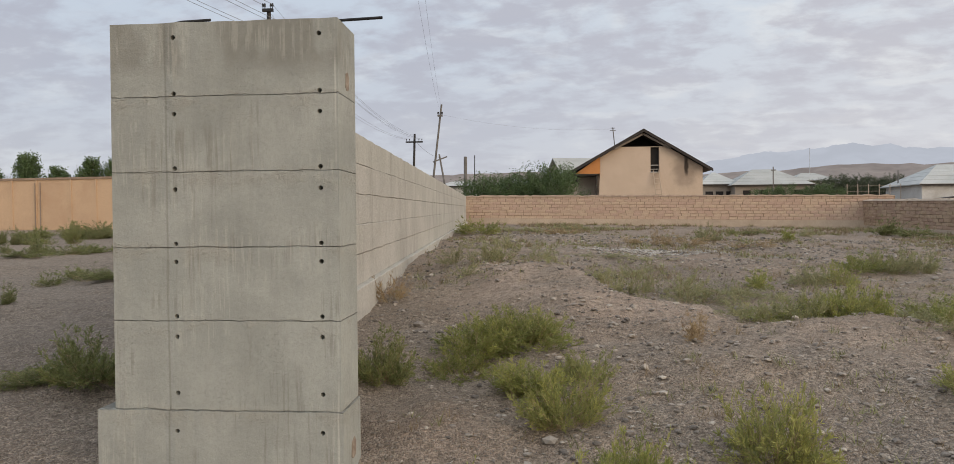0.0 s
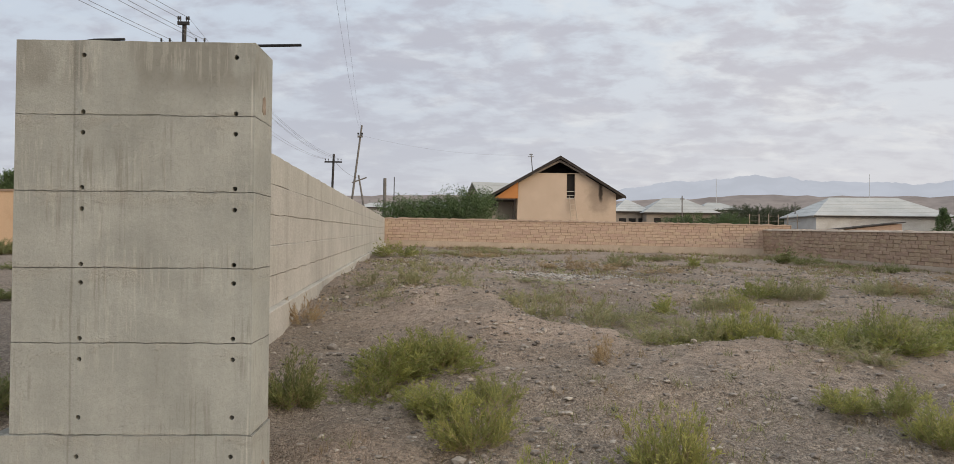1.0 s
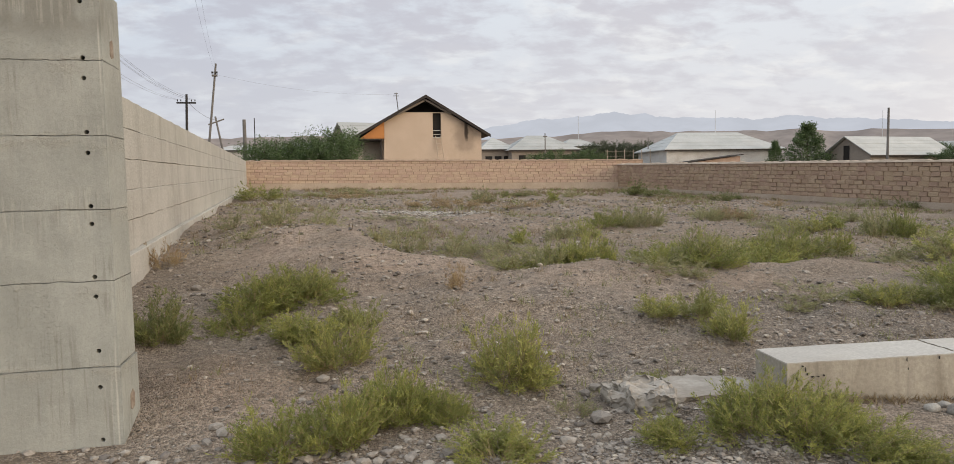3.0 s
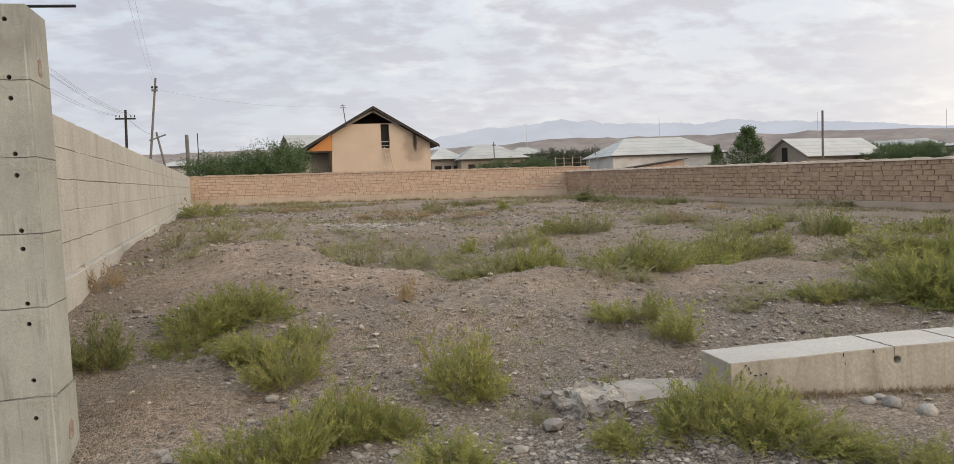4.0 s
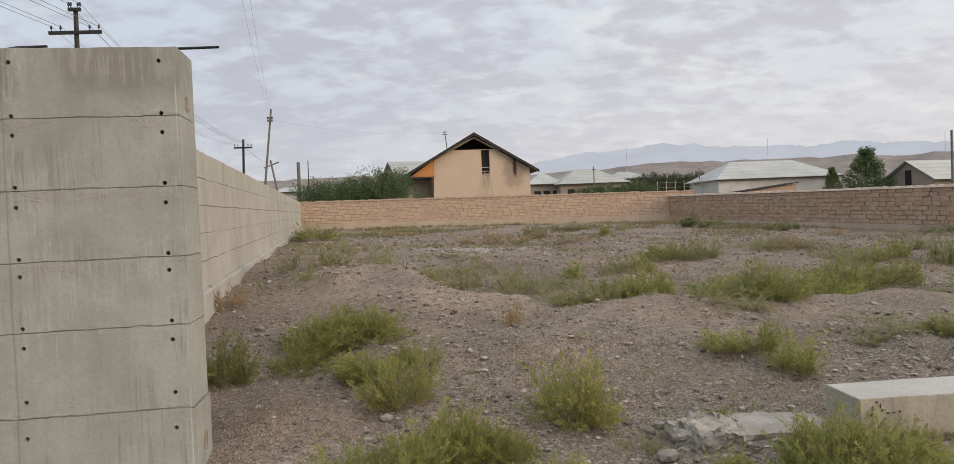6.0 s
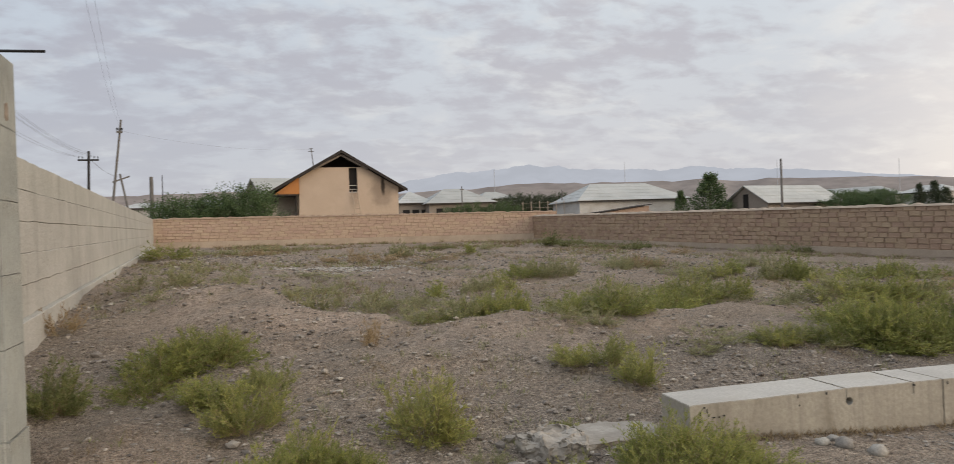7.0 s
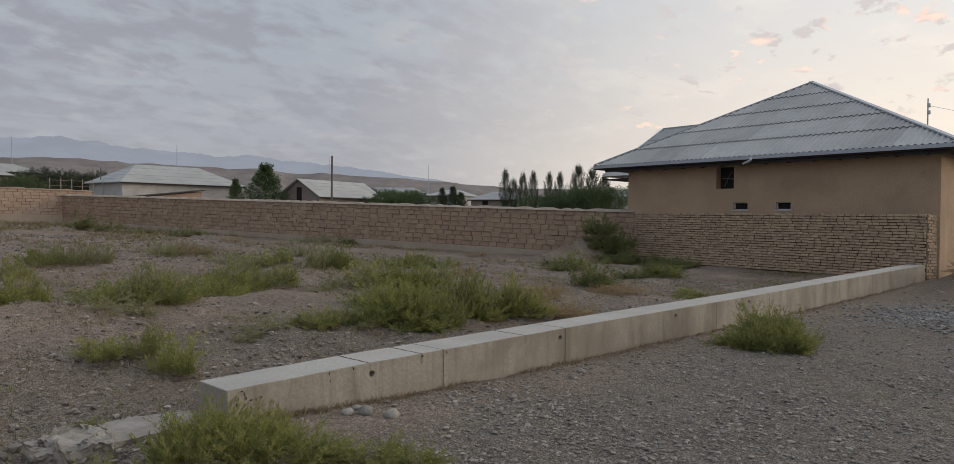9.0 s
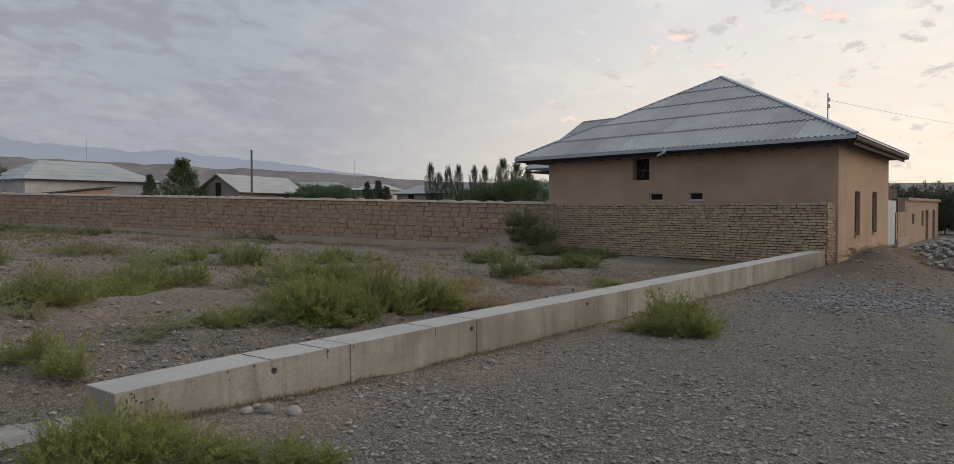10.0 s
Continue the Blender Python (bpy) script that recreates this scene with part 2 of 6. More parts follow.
def ground_material():
    m = bpy.data.materials.new("stony_ground")
    m.use_nodes = True
    n = Nodes(m.node_tree)
    at = n.add("ShaderNodeTexCoord").outputs["Object"]
    grit = n.add("ShaderNodeAttribute", attribute_name="grit").outputs["Fac"]
    patch = n.noise(at, 0.55, 6.0, 0.6, 0.5)
    speck = n.noise(at, 14.0, 5.0, 0.7)
    pebble = n.add("ShaderNodeTexVoronoi", ins={"Vector": at, "Scale": 26.0, "Randomness": 1.0})
    small = n.add("ShaderNodeTexVoronoi", ins={"Vector": at, "Scale": 75.0, "Randomness": 1.0})
    soil = n.mix(n.ramp(patch, 0.35, 0.65), (0.295, 0.226, 0.168), (0.40, 0.315, 0.24))
    soil = n.mix(n.ramp(n.noise(at, 0.16, 3.0, 0.5), 0.50, 0.64, 0, 0.45), soil, (0.43, 0.325, 0.245))
    gravel = n.mix(n.ramp(patch, 0.35, 0.65), (0.147, 0.132, 0.115), (0.222, 0.20, 0.178))
    colour = n.mix(grit, soil, gravel)
    colour = n.mix(n.add("ShaderNodeAttribute", attribute_name="earth").outputs["Fac"], colour, n.mix(n.ramp(patch, 0.35, 0.65), (0.185, 0.125, 0.083), (0.27, 0.19, 0.131)))
    bare = n.add("ShaderNodeAttribute", attribute_name="bare").outputs["Fac"]
    colour = n.mix(bare, colour, n.mix(n.ramp(patch, 0.35, 0.65), (0.40, 0.30, 0.23), (0.53, 0.41, 0.32)))
    covered = n.math("SUBTRACT", 1.0, n.math("MULTIPLY", n.math("MAXIMUM", bare, n.add("ShaderNodeAttribute", attribute_name="earth").outputs["Fac"]), 0.7))
    sep = n.add("ShaderNodeSeparateColor", ins={0: pebble.outputs["Color"]})
    sep2 = n.add("ShaderNodeSeparateColor", ins={0: small.outputs["Color"]})
    stone = n.mix(sep.outputs[0], (0.14, 0.115, 0.09), (0.56, 0.48, 0.39))
    colour = n.mix(n.math("MULTIPLY", n.ramp(sep.outputs[1], 0.45, 0.5), n.math("MULTIPLY", covered, n.ramp(pebble.outputs["Distance"], 0.2, 0.44, 0.65, 0.0))), colour, stone)
    grain = n.mix(sep2.outputs[0], (0.13, 0.10, 0.078), (0.58, 0.49, 0.39))
    colour = n.mix(n.math("MULTIPLY", n.ramp(sep2.outputs[1], 0.3, 0.4), n.math("MULTIPLY", covered, 0.65)), colour, grain)
    colour = n.mix(n.ramp(speck, 0.42, 0.68, 0.0, 0.6), colour, (0.14, 0.105, 0.078))
    bsdf = n.add("ShaderNodeBsdfPrincipled", ins={"Base Color": colour, "Roughness": 0.95})
    rise = n.math("ADD", n.math("MULTIPLY", n.ramp(pebble.outputs["Distance"], 0.0, 0.5, 1.0, 0.0), n.ramp(sep.outputs[1], 0.5, 0.6)), n.math("ADD", speck, n.math("MULTIPLY", n.ramp(small.outputs["Distance"], 0, 0.6, 1, 0), 0.6)))
    n.put(bsdf.inputs["Normal"], n.add("ShaderNodeBump", ins={"Strength": 1.0, "Distance": 0.05, "Height": rise}).outputs[0])
    n.add("ShaderNodeOutputMaterial", ins={0: bsdf.outputs[0]})
    return m


GROUND = ground_material()


# ---- building helpers ----
def link(name, bm, material, parent=None, label="", smooth=False):
    me = bpy.data.meshes.new(name)
    bm.to_mesh(me)
    bm.free()
    for mat in material if isinstance(material, (list, tuple)) else [material]:
        me.materials.append(mat)
    if smooth:
        me.shade_smooth()
    ob = new(name, me)
    if parent:
        ob.parent = parent
    return tagged(ob, label)


part = link


def thing(name, label, category, group="", kind="", at=None):
    ob = new(name)
    ob.empty_display_size = 0.2
    if at is not None:
        ob.matrix_world = at
    return tagged(ob, label, category, group, kind)


def box(bm, x0, y0, z0, x1, y1, z1, m=None, bevel=0.0):
    made = bmesh.ops.create_cube(bm, size=1.0)["verts"]
    for v in made:
        v.co = Vector(((x0 + x1) / 2 + v.co.x * (x1 - x0), (y0 + y1) / 2 + v.co.y * (y1 - y0), (z0 + z1) / 2 + v.co.z * (z1 - z0)))
    if bevel:
        edges = list({e for v in made for e in v.link_edges})
        made = list({v for f in bmesh.ops.bevel(bm, geom=edges, offset=bevel, segments=2, affect="EDGES")["faces"] for v in f.verts} | {v for v in made if v.is_valid})
    if m is not None:
        bmesh.ops.transform(bm, matrix=m, verts=[v for v in made if v.is_valid])
    return made


def rod(bm, p, q, r, r2=None, sides=8):
    p, q = Vector(p), Vector(q)
    d = q - p
    m = Matrix.Translation((p + q) / 2) @ d.to_track_quat("Z", "Y").to_matrix().to_4x4()
    bmesh.ops.create_cone(bm, cap_ends=True, segments=sides, radius1=r, radius2=r if r2 is None else r2, depth=d.length, matrix=m)


def prism(bm, ring, lift):
    """A solid from a flat ring of points, thickened by the vector lift."""
    a = [bm.verts.new(p) for p in ring]
    b = [bm.verts.new(Vector(p) + Vector(lift)) for p in ring]
    bm.faces.new(a)
    bm.faces.new(list(reversed(b)))
    for i in range(len(a)):
        j = (i + 1) % len(a)
        bm.faces.new((a[j], a[i], b[i], b[j]))
    bmesh.ops.recalc_face_normals(bm, faces=bm.faces)


def axes(p, heading):
    """A frame at p whose x axis runs along the heading (degrees clockwise from +y); its y axis points to the left of it."""
    return Matrix.Translation(p) @ Matrix.Rotation(radians(90 - heading), 4, "Z")


def lerp(points, v):
    return float(np.interp(v, [p[0] for p in points], [p[1] for p in points]))


# ---- the ground ----
LEFT = ((-6, 0.0), (2.6, 0.0), (3.8, 0.02), (5, 0.22), (8, 0.50), (14, 0.78), (42, 1.35), (60, 1.7), (130, 3.0))
RIGHT = ((-6, -0.1), (2, -0.1), (12, -0.08), (22, 0.2), (33, 0.55), (43, 0.88), (60, 1.3), (130, 2.6))


def rough(x, y, z=0.0):
    return noise.noise(Vector((x, y, z)))


def hump(x, y, cx, cy, rx, ry, h, turn=0.0):
    c, s = math.cos(turn), math.sin(turn)
    u, v = ((x - cx) * c + (y - cy) * s) / rx, ((y - cy) * c - (x - cx) * s) / ry
    return h * math.exp(-(u * u + v * v))


CREST = ((-1.6, 15.5), (-0.5, 12.2), (0.35, 10.1), (1.15, 8.2), (2.4, 7.35), (4.0, 6.95), (5.6, 7.2), (8.0, 7.5), (11.0, 7.9), (15.0, 8.6))
CREST_HEIGHT = ((-1.6, 0.03), (-0.5, 0.26), (0.35, 0.42), (1.15, 0.33), (2.4, 0.21), (4.0, 0.20), (5.6, 0.20), (8.0, 0.12), (15.0, 0.0))


def bank(x, y):
    """The spoil bank across the plot: a gentle front, a short steep back and a hollow behind it."""
    if not (-4 < x < 17 and 2 < y < 21):
        return 0.0
    best, side, at = 1e9, 0.0, 0.0
    for (x0, y0), (x1, y1) in zip(CREST, CREST[1:]):
        dx, dy = x1 - x0, y1 - y0
        t = min(max(((x - x0) * dx + (y - y0) * dy) / (dx * dx + dy * dy), 0), 1)
        px, py = x - x0 - t * dx, y - y0 - t * dy
        d = px * px + py * py
        if d < best:
            best, side, at = d, dx * py - dy * px, x0 + t * dx
    d = math.sqrt(best) * (1 if side > 0 else -1) + 0.22 * rough(x * 0.9, y * 0.9, 23)
    h = lerp(CREST_HEIGHT, at)
    if d < 0:
        return h * math.exp(-((d / 1.25) ** 2))
    back = 1 - min(d / 0.85, 1)
    back = back * back * (3 - 2 * back)
    return h * back - 0.55 * h * (1 - back) * math.exp(-(((d - 0.85) / 2.4) ** 2))


def ground_z(x, y):
    side = min(max((x + 2) / 24, 0), 1)
    z = lerp(LEFT, y) * (1 - side) + lerp(RIGHT, y) * side
    inside = min(max((y - 3.4 + 0.11 * (x - 3)) / 1.2, 0), 1)
    near = max(0.0, 1 - max(abs(x - 8), abs(y - 14)) / 60)
    z += near * inside * (0.11 * rough(x * 0.42, y * 0.42, 3) + 0.08 * rough(x * 1.0, y * 1.0, 7) + 0.035 * rough(x * 2.3, y * 2.3, 17))
    z += near * (0.022 * rough(x * 2.5, y * 2.5, 1) + (0.008 + 0.02 * inside) * rough(x * 4.6, y * 4.6, 5) + 0.009 * inside * rough(x * 9.0, y * 9.0, 15))
    z += bank(x, y)
    z += hump(x, y, -0.55, 4.5, 0.5, 0.6, 0.10) + hump(x, y, 2.0, 5.9, 1.4, 0.5, 0.07, -0.1)
    z += hump(x, y, 20.5, -0.25, 2.5, 0.85, 0.62) + 0.1 * hump(x, y, 20.5, -0.42, 2.5, 1.0, 1.0) * rough(x * 1.6, y * 1.6, 60) + hump(x, y, 23.3, 11.6, 1.5, 1.4, 0.85)
    along = min(max((x - 3.1) / 11, 0), 1)
    z += hump(x, y, 3.2, 2.9, 1.6, 0.9, 0.07) + 0.05 * (1 - along) * math.exp(-(((y - 3.0 + 0.117 * (x - 3)) / 0.8) ** 2)) * (1 if 2.5 < x < 22 else 0)
    return z


def steps(a, b, step, out_low, out_high):
    mid = list(np.arange(a, b, step))
    grow, v, d = [], b, step
    while v < out_high:
        grow.append(v)
        d = d * 1.11 if v > 27 or d < 0.2 else d
        v += d
    back, v, d = [], a, step
    while v > out_low:
        d *= 1.11
        v -= d
        back.append(v)
    return back[::-1] + mid + grow


def build_ground():
    xs, ys = steps(-4.0, 12.0, 0.085, -4900, 4900), steps(-1.5, 14.0, 0.085, -4900, 4900)
    verts = [(x, y, ground_z(x, y)) for y in ys for x in xs]
    k = len(xs)
    faces = [(j * k + i, j * k + i + 1, (j + 1) * k + i + 1, (j + 1) * k + i) for j in range(len(ys) - 1) for i in range(k - 1)]
    me = bpy.data.meshes.new("ground")
    me.from_pydata(verts, [], faces)
    me.materials.append(GROUND)
    me.shade_smooth()
    grit = me.attributes.new("grit", "FLOAT", "POINT")
    values = []
    for x, y, z in verts:
        road = min(max((3.0 - 0.11 * (x - 3) - y) / 0.8, 0), 1) * min(max((x - 1.0) / 1.5, 0), 1)
        lane = math.exp(-((x + 5.5 - 0.15 * y) / 2.2) ** 2)
        field = min(max(0.2 + 1.4 * rough(x * 0.22, y * 0.22, 9), 0), 1) * 0.5
        brown = hump(x, y, 20.5, -0.8, 4.0, 1.6, 1.0)
        grey = min(max((x - 0.9) / 1.2, 0), 1) * min(max((7.2 - y) / 1.2, 0), 1) * min(max((y - 2.5) / 0.8, 0), 1) * min(max(0.75 + 1.2 * rough(x * 0.8, y * 0.8, 19), 0), 1)
        values.append(max(road * (1 - min(brown * 1.5, 1)), lane, field, 0.9 * grey))
    grit.data.foreach_set("value", values)
    earth = me.attributes.new("earth", "FLOAT", "POINT")
    earth.data.foreach_set("value", [min(1.0, 0.4 * math.exp(-((x + 5.5 - 0.15 * y) / 2.2) ** 2) + hump(x, y, 20.3, -0.5, 3.2, 1.3, 1.6) + hump(x, y, 23.3, 11.6, 1.6, 1.5, 1.2) + hump(x, y, -0.5, 4.6, 0.5, 0.5, 0.7) + min(max((x - 1.2) / 4, 0), 1) * min(max((y - 3.7 + 0.117 * (x - 3)) / 1.0, 0), 1) * min(max((44 - y) / 20, 0), 1) * max(0.0, 0.15 + 0.35 * min(max((x - 8) / 6, 0), 1) + 0.8 * rough(x * 0.35, y * 0.35, 66))) for x, y, z in verts])
    bare = me.attributes.new("bare", "FLOAT", "POINT")
    bare.data.foreach_set("value", [min(1.0, max(0.0, 0.75 + 1.3 * rough(x * 1.1, y * 1.1, 71)) * (4.0 * max(0.0, bank(x, y)) + 0.55 * min(max((y - 9.5) / 5, 0), 1) * (1 if -4 < x < 25 and y < 44 else 0) + 0.5 * min(max((x - 7.5) / 4, 0), 1) * min(max((y - 3.6 + 0.117 * (x - 3)) / 1.0, 0), 1) * min(max((14 - y) / 4, 0), 1) + hump(x, y, -0.2, 4.1, 0.7, 0.8, 0.6) + hump(x, y, 6.0, 2.75, 3.5, 0.35, 0.4, -0.117))) for x, y, z in verts])
    tagged(new("ground", me), "stony bare ground with gravel, soil and worn tracks", "ground", kind="structure")


build_ground()


# ---- walls made of blocks ----
def block_mesh(name, length, depth, height, material, seed, wobble):
    """One worn block, its face towards -y, its middle at the origin."""
    rnd = random.Random(seed)
    bm = bmesh.new()
    box(bm, -length / 2, 0, -height / 2, length / 2, depth, height / 2)
    bmesh.ops.bevel(bm, geom=[e for e in bm.edges if all(v.co.y < 0.001 for v in e.verts)], offset=min(height, length) * 0.09, segments=1, affect="EDGES")
    for v in bm.verts:
        v.co += Vector((rnd.uniform(-1, 1) * wobble, rnd.uniform(-0.6, 0.6) * wobble if v.co.y < depth / 2 else 0, rnd.uniform(-1, 1) * wobble))
    me = bpy.data.meshes.new(name)
    bm.to_mesh(me)
    bm.free()
    me.materials.append(material)
    return me


def block_wall(name, label, p, q, low, high, foot, rows, length, thick, joint, material, core, piece, nearest, singles, plinth=None, proud=0.02, wobble=0.008, coping=None, bedding=1.0, loose=0.06):
    """A wall from p to q, seen from the right-hand side of that way. low, high, foot: heights of the lowest course, the top and the ground at both ends."""
    p, q = Vector((*p, 0)), Vector((*q, 0))
    run = (q - p).length
    along = (q - p).normalized()
    m = Matrix.Translation(p) @ Matrix.Rotation(math.atan2(along.y, along.x), 4, "Z")
    at = lambda ends, s: ends[0] + (ends[1] - ends[0]) * s / run  # noqa: E731
    root = thing(name, label, "wall", kind="structure")
    bm = bmesh.new()
    prism(bm, [(0, 0, foot[0] - 0.4), (run, 0, foot[1] - 0.4), (run, 0, high[1] - 0.01), (0, 0, high[0] - 0.01)], (0, thick - proud, 0))
    bmesh.ops.transform(bm, matrix=m @ Matrix.Translation((0, proud, 0)), verts=bm.verts)
    part("mortar_core", bm, core, root, "recessed mud mortar")
    if plinth:
        bm = bmesh.new()
        prism(bm, [(0, 0, foot[0] - 0.45), (run, 0, foot[1] - 0.45), (run, 0, low[1]), (0, 0, low[0])], (0, 0.12, 0))
        bmesh.ops.transform(bm, matrix=m @ Matrix.Translation((0, -0.07, 0)), verts=bm.verts)
        part("plinth", bm, plinth, root, "pale rendered plinth")
    if coping:
        bm = bmesh.new()
        n = int(run / 0.2)
        rnd = random.Random(3)
        rings = []
        for i in range(n + 1):
            s = run * i / n
            z, up_by = at(high, s), 0.03 + 0.07 * rnd.random()
            rings.append([bm.verts.new(v) for v in ((s, -0.03 - 0.02 * rnd.random(), z - 0.02), (s, 0.05, z + up_by), (s, thick - 0.05, z + up_by), (s, thick + 0.03, z - 0.02))])
        for a, b in zip(rings, rings[1:]):
            for i in range(3):
                bm.faces.new((a[i], b[i], b[i + 1], a[i + 1]))
        bm.faces.new(rings[0])
        bm.faces.new(list(reversed(rings[-1])))
        bmesh.ops.recalc_face_normals(bm, faces=bm.faces)
        bmesh.ops.transform(bm, matrix=m, verts=bm.verts)
        part("coping", bm, coping, root, "uneven dried-mud coping")
    height = (sum(high) - sum(low)) / 2 / rows
    bed = joint * bedding
    shapes = [block_mesh(piece, length - joint, thick * 0.4, height - bed, material, k, wobble) for k in range(6)]
    half = [block_mesh(piece, length / 2 - joint, thick * 0.4, height - bed, material, 20 + k, wobble) for k in range(2)]
    rnd, places = random.Random(len(name)), []
    for r in range(rows):
        s = (-0.5 * length if r % 2 else 0.0) + rnd.uniform(-loose, loose) * length
        while s < run - 0.02:
            this = length * (1 + rnd.uniform(-loose, loose))
            a, b = max(s, 0.0), min(s + this, run)
            if b - a > length * 0.18:
                mid = (a + b) / 2
                course = (at(high, mid) - at(low, mid)) / rows
                z = at(low, mid) + (r + 0.5) * course
                slope = math.atan2((low[1] - low[0]) * (1 - r / rows) + (high[1] - high[0]) * r / rows, run)
                size = Matrix.Diagonal(((b - a - joint) / (length - joint), 1, (course - bed) / (height - bed), 1))
                turn = pose(mid, rnd.uniform(-0.5, 1) * proud * 0.5, z, rnd.uniform(-0.7, 0.7), -math.degrees(slope), rnd.uniform(-0.9, 0.9))
                if (b - a) < length * 0.62:
                    size = Matrix.Diagonal(((b - a - joint) / (length / 2 - joint), 1, size[2][2], 1))
                    places.append((half[rnd.randrange(2)], m @ turn @ size))
                else:
                    places.append((shapes[rnd.randrange(6)], m @ turn @ size))
            s += this
    places.sort(key=lambda o: (o[1].translation - Vector(nearest)).length)
    for me, where in places[:singles]:
        ob = new(piece, me)
        ob.parent = root
        ob.matrix_basis = where
    rest_v, rest_f = [], []
    for me, where in places[singles:]:
        k = len(rest_v)
        rest_v += [where @ v.co for v in me.vertices]
        rest_f += [[k + i for i in f.vertices] for f in me.polygons]
    if rest_v:
        me = bpy.data.meshes.new(piece + "s")
        me.from_pydata(rest_v, [], rest_f)
        me.materials.append(material)
        ob = new(piece + "s", me)
        ob.parent = root
        tagged(ob, kind="stuff")
    return root


# ---- concrete gate pillar and wall ----
def drilled(bm, holes):
    """Cuts round holes (centre, direction, radius) into a solid."""
    tools = bmesh.new()
    for c, d, r in holes:
        rod(tools, Vector(c) - Vector(d), Vector(c) + Vector(d), r, sides=10)
    a, b = bpy.data.meshes.new("cut"), bpy.data.meshes.new("tool")
    bm.to_mesh(a)
    tools.to_mesh(b)
    bm.free()
    tools.free()
    oa, ob = new("cut", a), new("tool", b)
    mod = oa.modifiers.new("holes", "BOOLEAN")
    mod.operation, mod.object, mod.solver = "DIFFERENCE", ob, "EXACT"
    done = bpy.data.meshes.new_from_object(oa.evaluated_get(bpy.context.evaluated_depsgraph_get()))
    out = bmesh.new()
    out.from_mesh(done)
    for o in (oa, ob):
        bpy.data.objects.remove(o)
    return out


def carved(bm, boxes):
    """Cuts boxes (six bounds each) out of a solid."""
    tools = bmesh.new()
    for b in boxes:
        box(tools, *b)
    a, b = bpy.data.meshes.new("cut"), bpy.data.meshes.new("tool")
    bm.to_mesh(a)
    tools.to_mesh(b)
    bm.free()
    tools.free()
    oa, ob = new("cut", a), new("tool", b)
    mod = oa.modifiers.new("openings", "BOOLEAN")
    mod.operation, mod.object, mod.solver = "DIFFERENCE", ob, "EXACT"
    done = bpy.data.meshes.new_from_object(oa.evaluated_get(bpy.context.evaluated_depsgraph_get()))
    out = bmesh.new()
    out.from_mesh(done)
    for o in (oa, ob):
        bpy.data.objects.remove(o)
    return out


def course_bm(x0, x1, y0, y1, z0, z1, seed, lip=0.003):
    """One poured course of concrete: ragged top and bottom edges, slight bulges."""
    bm = bmesh.new()
    box(bm, x0, y0, z0, x1, y1, z1)
    bmesh.ops.subdivide_edges(bm, edges=[e for e in bm.edges if abs(e.verts[0].co.x - e.verts[1].co.x) > 0.3], cuts=24, use_grid_fill=True)
    for v in bm.verts:
        edge = min(v.co.z - z0, z1 - v.co.z) < 0.001
        if edge and v.co.y < y1 - 0.01:
            v.co.z += 0.004 * rough(v.co.x * 7, 3.1, round(v.co.z + 0.01, 1) * 2)
            v.co.y += max(0.0, lip + 0.003 * rough(v.co.x * 11, seed, 4))
        if v.co.x < -1.82 and v.co.y < y1 - 0.01:
            v.co.y += 0.005
    return bm


